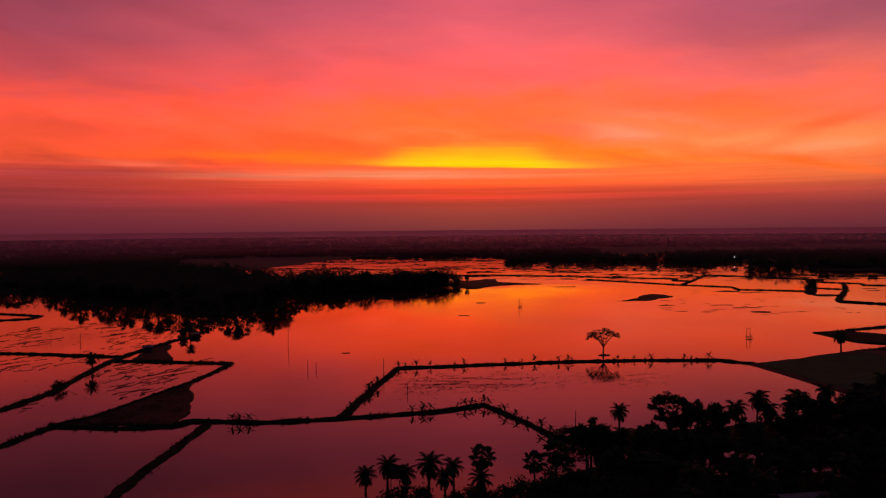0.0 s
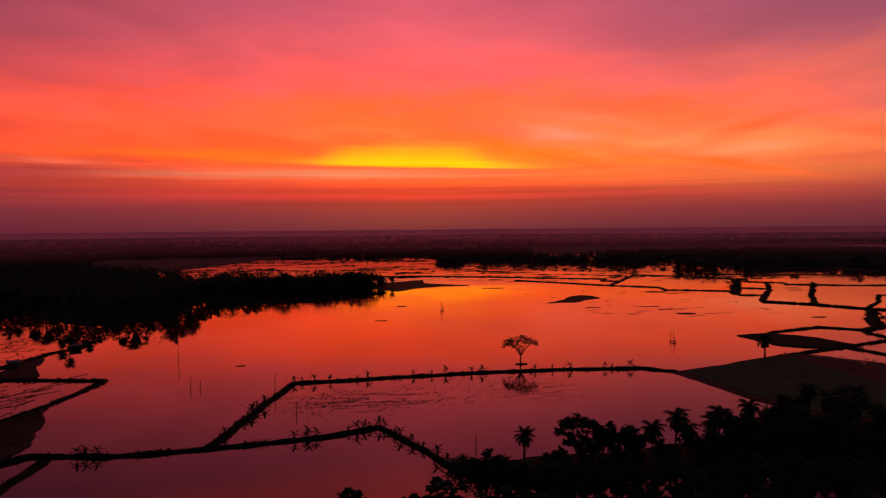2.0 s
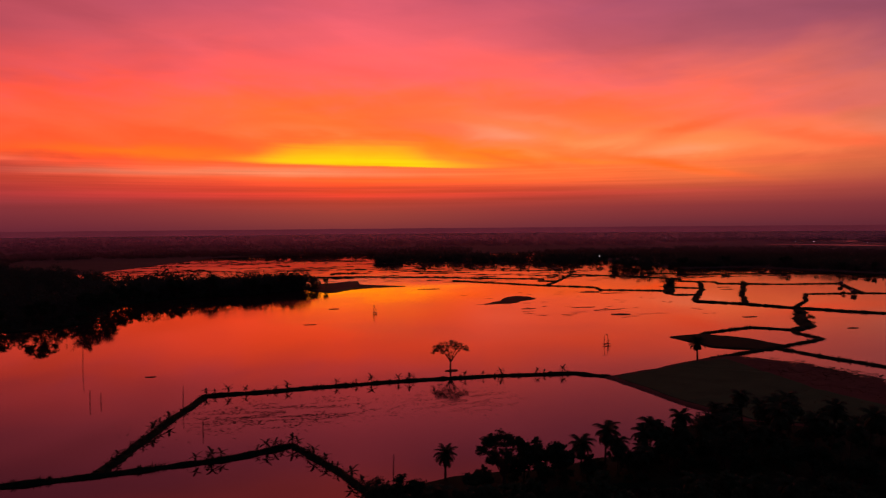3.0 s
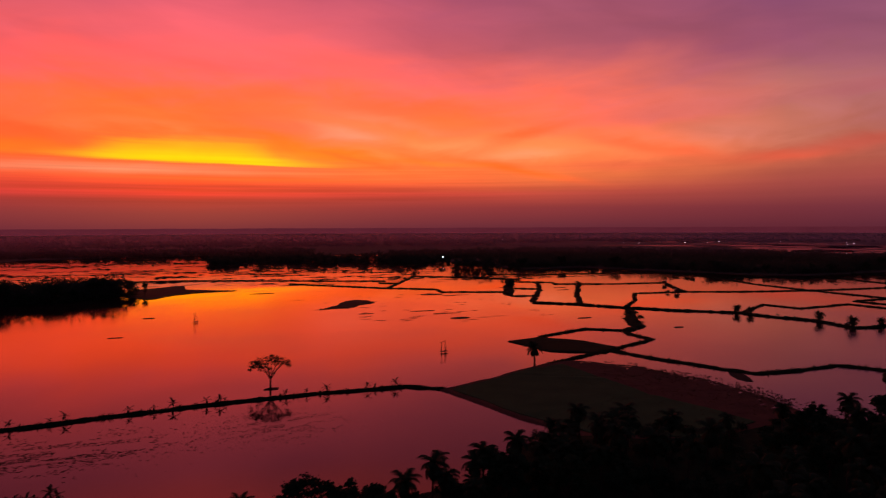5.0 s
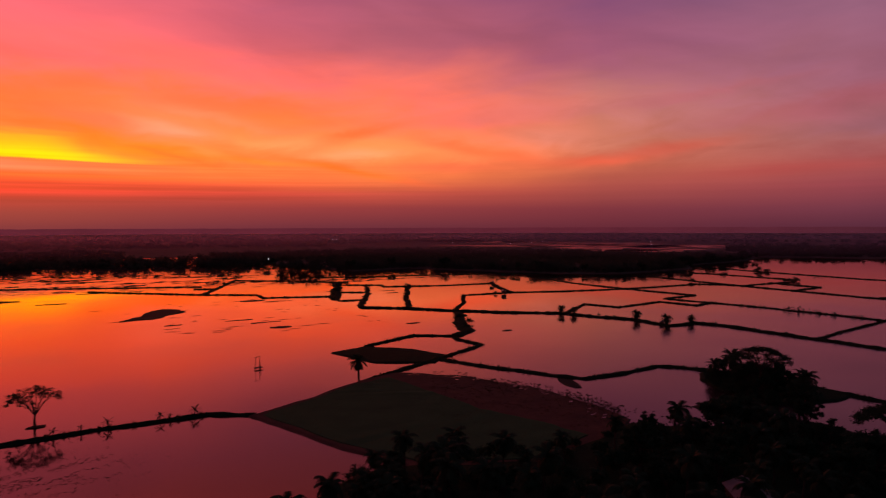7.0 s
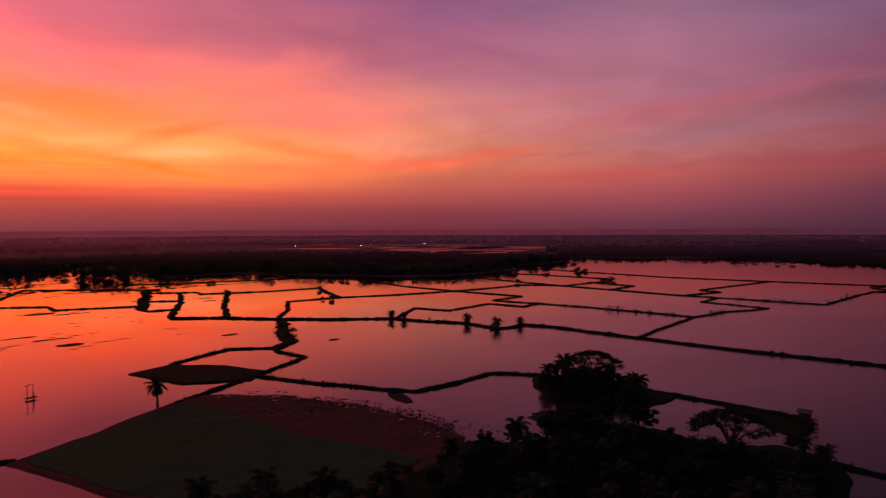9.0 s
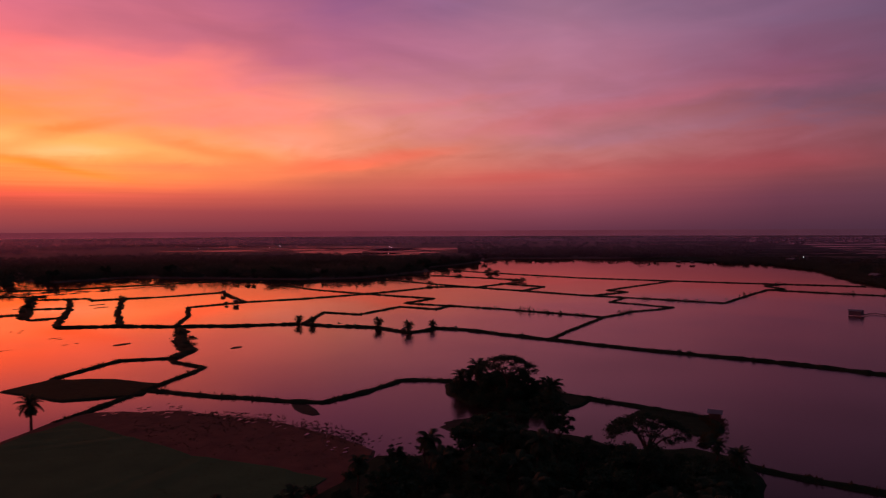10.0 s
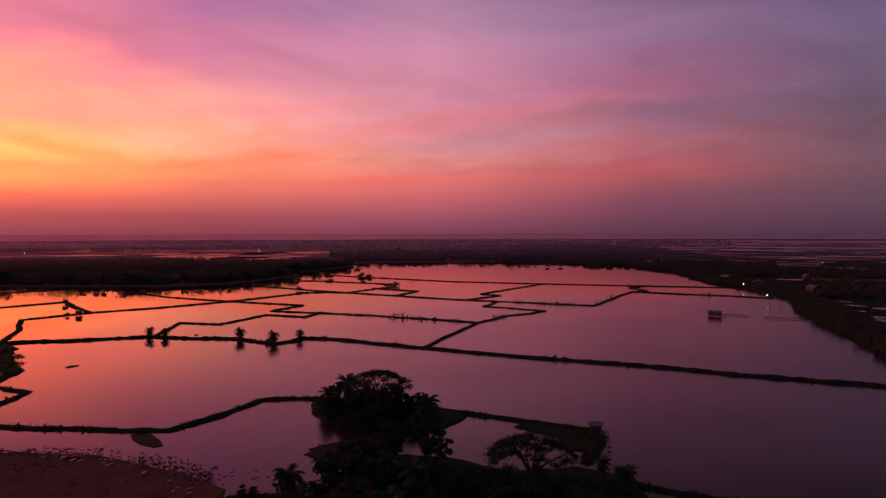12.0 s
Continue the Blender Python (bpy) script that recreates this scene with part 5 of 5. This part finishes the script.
front([(-286, 468), (-241, 452), (-194, 401), (-158, 374), (-117, 333), (-97, 340), (-84, 359)], 10, 1.15, 1.6, (-4, 8), 1)
front([(-84, 359), (-87, 434), (-67, 465), (-31, 472), (2, 499), (15, 511)], 9, 1.05, 1.5, (-5, 5), 2)
front([(342, 648), (407, 652), (440, 576), (470, 508), (507, 478), (560, 478), (612, 484), (662, 523), (755, 535), (858, 568)], 17, 0.7, 1.45, (8, 12), 3)

# grass on the dikes and weed on the water
nr = np.random.default_rng(6)
gv, gf = [], []
for rows, width, height in DIKES:
    P = np.array([tuple(p) for p in rows])
    away = np.hypot(P[:, 0] - 40, P[:, 1] - 50).mean()
    if away > 680:
        continue
    # rank clumps stand up here and there along the crests
    clump = np.repeat(P[nr.random(len(P)) < 0.34], 16, axis=0)
    k = len(clump)
    clump = clump + np.c_[nr.normal(0, 0.32, (k, 2)), np.full(k, height * 0.6)]
    a = nr.uniform(0, 6.283, k)
    w = np.c_[np.cos(a), np.sin(a), 0 * a] * nr.uniform(0.08, 0.2, (k, 1))
    up = np.c_[nr.normal(0, 0.25, (k, 2)), nr.uniform(0.25, 0.85, k)]
    gv.append(np.stack([clump - w, clump + w, clump + up], 1).reshape(-1, 3))
    n = len(P) * (20 if away < 420 else 8)
    c = P[nr.integers(0, len(P), n)] + np.c_[nr.normal(0, width * 0.45, (n, 2)), np.zeros(n)]
    c[:, 2] = height * 0.5
    a = nr.uniform(0, 6.283, n)
    w = np.c_[np.cos(a), np.sin(a), 0 * a] * nr.uniform(0.05, 0.14, (n, 1))
    up = np.c_[nr.normal(0, 0.15, (n, 2)), nr.uniform(0.12, 0.38, n)]
    gv.append(np.stack([c - w, c + w, c + up], 1).reshape(-1, 3))
gv = np.concatenate(gv)
whole("grass", "tufts of grass along the dikes", "grass", kind="stuff", me=mesh("grass", gv, np.arange(len(gv)).reshape(-1, 3).tolist(), M_GRASS))


def tufts(poly, n, lo, hi, label, mat, seed):
    """Scattered tufts of stubble and grass, each a small fan of blades."""
    nr, r = np.random.default_rng(seed), random.Random(seed)
    xs, ys = [p[0] for p in poly], [p[1] for p in poly]
    c = []
    while len(c) < n:
        x, y = r.uniform(min(xs), max(xs)), r.uniform(min(ys), max(ys))
        if inside(x, y, poly) and noise.noise(Vector((x * 0.12, y * 0.12, seed))) > r.uniform(-0.5, 0.25):
            c.append((x, y, 0.3))
    c = np.repeat(np.array(c), 5, axis=0)
    k = len(c)
    c[:, :2] += nr.normal(0, 0.18, (k, 2))
    a = nr.uniform(0, 6.283, k)
    w = np.c_[np.cos(a), np.sin(a), 0 * a] * nr.uniform(0.05, 0.13, (k, 1))
    up = np.c_[nr.normal(0, 0.2, (k, 2)), nr.uniform(lo, hi, k)]
    v = np.stack([c - w, c + w, c + up], 1).reshape(-1, 3)
    return whole("grass", label, "grass", kind="stuff", me=mesh("grass", v, np.arange(len(v)).reshape(-1, 3).tolist(), mat))


tufts([(92, 207), (104, 212), (122, 222), (133, 225), (132, 184), (137, 156), (118, 152), (100, 163), (94, 186)], 1500, 0.1, 0.3, "short dark grass on the field", M_GRASS, 3)
tufts([(138, 228), (150, 212), (156, 190), (155, 172), (150, 160), (139, 160), (134, 184), (134, 206)], 420, 0.1, 0.32, "sparse stubble on drying mud", M_GRASS, 4)
tufts([(150, 216), (160, 196), (162, 178), (158, 164), (152, 164), (155, 180), (152, 200), (146, 218)], 260, 0.2, 0.55, "reeds standing in shallow water", M_GRASS, 5)
tufts([(-80, 149), (-74, 157), (-71, 172), (-68, 188), (-62, 176), (-58, 158), (-57, 149)], 500, 0.08, 0.25, "thin grass on the mud bank", M_GRASS, 6)
tufts([(188, 112), (204, 114), (210, 118), (210, 112), (200, 109)], 220, 0.2, 0.6, "long grass at the end of the dike", M_GRASS, 7)
nr = np.random.default_rng(12)
v, f = [], []
for k in range(60):
    t = nr.random()
    x, y = 141 + 14 * math.sin(t * 2.6) + nr.normal(0, 1.5), 226 - 62 * t + nr.normal(0, 2)
    a, b, q = nr.uniform(0.2, 0.9), nr.uniform(0.1, 0.3), len(v)
    for i in range(8):
        r = 1 + nr.uniform(-0.3, 0.3)
        v.append((x + a * r * math.cos(i * 0.785), y + b * r * math.sin(i * 0.785), 0.52))
    f.append(tuple(range(q, q + 8)))
whole("puddles", "small puddles on the drying mud field", "puddle", kind="stuff", me=mesh("puddles", v, f, M_WATER))

# low mud ridges just breaking the surface of the western ponds
nr = np.random.default_rng(14)
v, f = [], []
for x0, x1, y0, y1, n in ((-175, -104, 238, 330, 330), (-99, -73, 160, 218, 130), (-150, -104, 185, 232, 90)):
    for k in range(n):
        x, y = nr.uniform(x0, x1), nr.uniform(y0, y1)
        if noise.noise(Vector((x * 0.04, y * 0.03, 2.0))) < -0.1:
            continue
        L, w, lean, steps = nr.uniform(1.2, 7) * (1 + (nr.random() < 0.1)), nr.uniform(0.08, 0.3), nr.normal(0.3, 0.35), 10
        for i in range(steps + 1):
            t = i / steps
            px, py = x + lean * L * t + 0.5 * math.sin(t * 7 + k), y + L * t
            ww = w * math.sin(math.pi * (0.04 + 0.92 * t)) * nr.uniform(0.4, 1.3)
            v += [(px - ww, py, -0.02), (px, py, 0.09), (px + ww, py, -0.02)]
            if i:
                q = len(v) - 3
                f += [(q - 3, q - 2, q + 1, q), (q - 2, q - 1, q + 2, q + 1)]
whole("mud_ridges", "low mud ridges breaking the pond surface", "mud bank", kind="stuff", me=mesh("mud_ridges", v, f, M_MUD))

# long thin mud streaks on the far shallows
nr = np.random.default_rng(13)
v, f = [], []
for k in range(600):
    az, d = nr.uniform(-14, 34), nr.uniform(600, 1080)
    if az > 22 and d > 640 or az < -6 and d < 700:
        continue
    x, y = d * math.sin(radians(az)), d * math.cos(radians(az))
    # a broken line of reeds and mud: low humps of uneven height
    a, b, turn, steps = nr.uniform(4, 42), nr.uniform(0.6, 2.2), nr.normal(-0.05, 0.1), 24
    q = len(v)
    for i in range(steps + 1):
        t = 2 * i / steps - 1
        hump = max(0.0, 0.25 + noise.noise(Vector((t * a * 0.22, k * 3.1, 1.0))) + 0.6 * noise.noise(Vector((t * a * 0.7, k * 3.1, 8.0)))) * (1 - t * t)
        px, py = a * t, 0.14 * a * noise.noise(Vector((t * 1.5, k, 2.0)))
        cx, cy = x + px * math.cos(turn) - py * math.sin(turn), y + px * math.sin(turn) + py * math.cos(turn)
        v += [(cx, cy - b, -0.03), (cx, cy, 0.8 * hump - 0.02), (cx, cy + b, -0.03)]
        if i:
            e = len(v) - 3
            f += [(e - 3, e - 2, e + 1, e), (e - 2, e - 1, e + 2, e + 1)]
for k in range(110):
    x, y = nr.uniform(95, 205), nr.uniform(322, 452)
    if noise.noise(Vector((x * 0.03, y * 0.05, 4.0))) < 0.0:
        continue
    a, b, q = nr.uniform(0.5, 3.5), nr.uniform(0.12, 0.45), len(v)
    for i in range(9):
        r = 1 + nr.uniform(-0.4, 0.4)
        v.append((x + a * r * math.cos(i * 0.698), y + b * r * math.sin(i * 0.698) - 0.1 * a * r * math.cos(i * 0.698), 0.01))
    v.append((x, y, 0.12))
    f += [(q + i, q + (i + 1) % 9, q + 9) for i in range(9)]
whole("mud_streaks", "thin streaks of mud on the far shallows", "mud bank", kind="stuff", me=mesh("mud_streaks", v, f, M_MUD))


def weed(cx, cy, a, b, n, turn, size, seed):
    nr = np.random.default_rng(seed)
    vs, fs = [], []
    for _ in range(n):
        u, w = nr.normal(0, 0.45, 2)
        if noise.noise(Vector((u * 3, w * 6, seed))) < -0.05:
            continue
        x, y = cx + a * u * math.cos(turn) - b * w * math.sin(turn), cy + a * u * math.sin(turn) + b * w * math.cos(turn)
        s, t, k = size * nr.uniform(0.4, 1.3), nr.uniform(0, 3.14), len(vs)
        for i in range(5):
            vs.append((x + s * math.cos(t + i * 1.257) * 1.5, y + s * math.sin(t + i * 1.257) * 0.7, 0.015))
        vs.append((x, y, 0.04))
        fs += [(k + i, k + (i + 1) % 5, k + 5) for i in range(5)]
    return whole("floating_weed", "patch of floating weed on the water", "water weed", kind="stuff", me=mesh("floating_weed", vs, fs, M_WEED))


weed(6, 187, 26, 14, 3000, 0.1, 0.19, 1)
weed(46, 192, 17, 15, 1700, 0.3, 0.14, 2)
weed(-120, 290, 60, 26, 420, 0.9, 0.5, 3)
weed(-85, 195, 20, 40, 200, 0.2, 0.3, 4)
weed(-118, 215, 24, 20, 120, 0.2, 0.35, 5)
weed(130, 560, 160, 20, 260, -0.15, 2.2, 6)
weed(90, 720, 200, 60, 420, -0.1, 3.2, 7)
weed(240, 680, 90, 50, 200, -0.2, 2.6, 8)
weed(153, 190, 8, 40, 260, 0.1, 0.5, 9)


# ---- small built things ----
def pole(x, y, h, label="thin bamboo pole standing in the water", lean=0.03):
    return whole("bamboo_pole", label, "pole", "poles in the water", me=mesh("bamboo_pole", *tube([(x, y, -0.6), (x + lean * h * 0.5, y, h * 0.5), (x + lean * h, y, h)], [0.10, 0.09, 0.06], 6), M_WOOD))


for x, y, h in ((-54, 250, 7.0), (-16.6, 197, 4.8), (25.6, 141, 4.2), (-39, 206, 3.0), (-36.6, 206, 2.2), (-9, 176, 2.4), (-132, 262, 3.5)):
    pole(x, y, h)


def net_stand(x, y, h, turn=0.0):
    """A fishing stand: three bamboo posts, a cross bar and a small deck just over the water."""
    root = whole("fishing_stand", "bamboo fishing stand in open water", "fishing stand", "fishing stands", m=pose(x, y, 0, 0, 0, turn))
    for px, py, t in ((-1.0, 0, 0.95), (0.9, 0.3, 1.0), (0.2, -0.9, 0.55)):
        part("post", mesh("post", *tube([(px, py, -0.6), (px * 0.9, py, h * t * 0.5), (px * 0.95 + 0.1, py, h * t)], [0.1, 0.09, 0.07], 5), M_WOOD), root)
    deck = part("deck", mesh("deck", *merge(box(-1.2, -0.9, 0.3, -1.1, 0.5, 0.4), box(1.0, -0.9, 0.3, 1.1, 0.5, 0.4)), M_WOOD), root)
    for k in range(6):
        part("plank", mesh("plank", *box(-1.4, -1.0 + 0.27 * k, 0.404, 1.3, -0.78 + 0.27 * k, 0.47), M_WOOD), deck)
    part("crossbar", mesh("crossbar", *tube([(-1.6, 0, h * 0.92), (1.0, 0.3, h * 0.97)], [0.07, 0.07], 5), M_WOOD), root)
    return root


net_stand(109, 258, 3.6, 20)
net_stand(38.5, 365, 4.2, 60)


def hut(x, y, turn, w, d, wall, roof, label, stilts=0.0, z=0.4, wall_mat=None, name="hut"):
    """A small gabled hut: walls with a door opening, two roof sheets, posts under it where it stands over water."""
    root = whole(name, label, "hut", "huts", m=pose(x, y, z, 0, 0, turn))
    t, b = 0.08, stilts
    wm = wall_mat or M_WOOD
    for nm, bx in (("side_wall", box(-w / 2, -d / 2, b, -w / 2 + t, d / 2, b + wall)), ("side_wall", box(w / 2 - t, -d / 2, b, w / 2, d / 2, b + wall)), ("back_wall", box(-w / 2 + t, d / 2 - t, b, w / 2 - t, d / 2, b + wall)),
                   ("front_wall", box(-w / 2 + t, -d / 2, b, -0.4, -d / 2 + t, b + wall)), ("front_wall", box(0.4, -d / 2, b, w / 2 - t, -d / 2 + t, b + wall)),
                   ("floor_boards", box(-w / 2, -d / 2 - 0.4, b - 0.12, w / 2, d / 2, b - 0.004))):
        part(nm, mesh(nm, *bx, wm), root)
    e = 0.35
    for s in (-1, 1):
        v = [(-w / 2 - e, s * (d / 2 + e), b + wall - 0.1), (w / 2 + e, s * (d / 2 + e), b + wall - 0.1), (w / 2 + e, 0, b + wall + roof), (-w / 2 - e, 0, b + wall + roof)]
        v += [(p[0], p[1], p[2] + 0.06) for p in v]
        part("roof_sheet", mesh("roof_sheet", v, [(3, 2, 1, 0), (4, 5, 6, 7), (0, 1, 5, 4), (1, 2, 6, 5), (2, 3, 7, 6), (3, 0, 4, 7)], M_TIN), root, "weathered corrugated tin sheet")
    for px in (-w / 2 + 0.15, w / 2 - 0.15):
        for py in (-d / 2 + 0.15, d / 2 - 0.15):
            if stilts:
                part("stilt", mesh("stilt", *tube([(px, py, -1.0), (px, py, b)], [0.1, 0.09], 6), M_WOOD), root)
    return root


hut(431, 108.5, 75, 5.2, 3.8, 1.9, 0.5, "grey tin-roofed hut on stilts over the pond", 0.5, 0.0, M_BOARD)
hut(867, 322, 15, 6.0, 4.2, 1.7, 0.7, "dark fishing hut on stilts in open water", 1.3, 0.0)
hut(872, 308, 60, 4.4, 3.4, 1.5, 0.6, "small dark fishing hut on stilts in open water", 1.3, 0.0)
hut(209.5, 114, 100, 2.3, 1.8, 1.3, 0.5, "small tin-roofed shed at the end of a dike", 0, 0.5)
hut(310, 391, 60, 3.0, 2.4, 1.5, 0.5, "small tin-roofed guard hut on a dike", 0.4, 0.4)
hut(345, 446, 40, 3.2, 2.4, 1.4, 0.5, "guard hut on posts beside a dike", 0.8, 0.3)
hut(-94, 273, 30, 3.0, 2.4, 0.8, 0.35, "low tin-roofed shed at the edge of the wood", 0.3, 0.3)
hut(-98.5, 240, 20, 3.0, 2.2, 1.4, 0.4, "low shelter on a dike", 0, 0.4)
hut(278, 250.5, 20, 1.9, 1.5, 0.9, 0.35, "little blue-grey shed beside a palm on the dike", 0, 0.4)
hut(49.0, 97.6, 8, 7.5, 5.0, 2.0, 1.0, "village house with a pale tin roof among trees", 0, 0.6, M_WALL, "house")
hut(128, 116, 50, 8.0, 5.0, 2.4, 1.1, "village house with a tin roof under trees", 0, 0.6, M_WALL, "house")
for i, (x, y, a) in enumerate(((640, 95, 0), (700, 120, 40), (960, 40, 20), (980, 225, 60), (735, 60, 10), (600, 60, 30))):
    hut(x, y, a, 9, 6, 2.6, 1.4, "far house with a tin roof among trees", 0, 0.9, M_BOARD, "house")

root = whole("walkway", "narrow plank walkway from the stilt hut", "walkway")
for (ax, ay), (bx, by) in (((431, 106), (438, 104)), ((438, 104), (441, 101.5)), ((441, 101.5), (439, 98)), ((439, 98), (434, 94)), ((432, 87), (433, 79)), ((433, 79), (434, 70))):
    d = math.degrees(math.atan2(by - ay, bx - ax))
    L = math.hypot(bx - ax, by - ay)
    part("plank", mesh("plank", *box(0, -0.4, 0.42, L, 0.4, 0.66), M_WOOD), root, "", pose(ax, ay, 0, 0, 0, d))
    part("post", mesh("post", *tube([(0, 0, -1), (0, 0, 0.9)], [0.09, 0.08], 5), M_WOOD), root, "", pose(ax, ay, 0))

root = whole("fish_trap", "frame of bamboo poles of a fish trap by the bank", "fish trap")
for k in range(6):
    part("post", mesh("post", *tube([(0, 0, -0.8), (0, 0, 2.2 + 0.5 * (k % 3))], [0.11, 0.08], 5), M_WOOD), root, "", pose(470 + 6 * (k % 3), 80 + 5 * (k // 3), 0))
for k in range(3):
    part("rail", mesh("rail", *tube([(468, 80 + 2.5 * k, 0.8 + 0.7 * k), (486, 81 + 2.5 * k, 0.9 + 0.7 * k)], [0.12, 0.12], 5), M_WOOD), root)

# dark sheet on posts among the date palms
root = whole("sheet_panel", "dark blue sheet stretched between two posts among palms", "panel", m=pose(-7.0, 105.2, 0.5, 0, 0, 10))
for x in (-0.95, 0.95):
    part("post", mesh("post", *tube([(x, 0, -0.4), (x, 0, 5.0)], [0.07, 0.06], 6), M_WOOD), root)
v = [(x, 0.03 * math.sin(x * 5 + z), z) for z in (2.9, 3.6, 4.3, 4.95) for x in (-0.9, -0.3, 0.3, 0.9)]
v += [(a, b + 0.03, c) for a, b, c in v]
f = [(r * 4 + c, r * 4 + c + 1, r * 4 + c + 5, r * 4 + c + 4) for r in range(3) for c in range(3)]
f += [tuple(i + 16 for i in g[::-1]) for g in f]
part("sheet", mesh("sheet", v, f, M_TARP), root)

# lamps that are already lit
BULB = bmesh.new()
bmesh.ops.create_icosphere(BULB, subdivisions=1, radius=1.0)
bulb_mesh = bpy.data.meshes.new("bulb")
BULB.to_mesh(bulb_mesh)
BULB.free()
bulb_mesh.materials.append(M_LAMP)
lamp_pole = mesh("pole", *tube([(0, 0, -0.5), (0, 0, 1.0)], [0.015, 0.012], 5), M_WOOD)
for x, y, h, r in ((606, 103.5, 4, 0.42), (516, 87, 4, 0.42), (980, 212, 6, 0.45), (953, 38, 6, 0.35), (322, 800, 6, 0.5), (850, 1200, 8, 0.6), (872, 1183, 8, 0.6), (935, 1130, 8, 0.5), (966, 1102, 8, 0.6), (1046, 1162, 8, 0.5), (1066, 897, 8, 0.7),
                   (1124, 1087, 9, 0.6), (1135, 955, 9, 0.7), (1110, 920, 9, 0.6), (1090, 758, 8, 0.5), (1108, 705, 8, 0.5), (1130, 731, 8, 0.6), (820, 1640, 9, 0.7), (770, 1560, 9, 0.6)):
    root = whole("street_lamp", "small lit white lamp on a pole", "lamp", "lit lamps", m=pose(x, y, 0))
    post = part("pole", lamp_pole, root, "", Matrix.Scale(h, 4))
    part("bulb", bulb_mesh, post, "glowing white bulb", Matrix.Translation((0, 0, 1.0)) @ Matrix.Scale(r * 0.52 / h, 4))
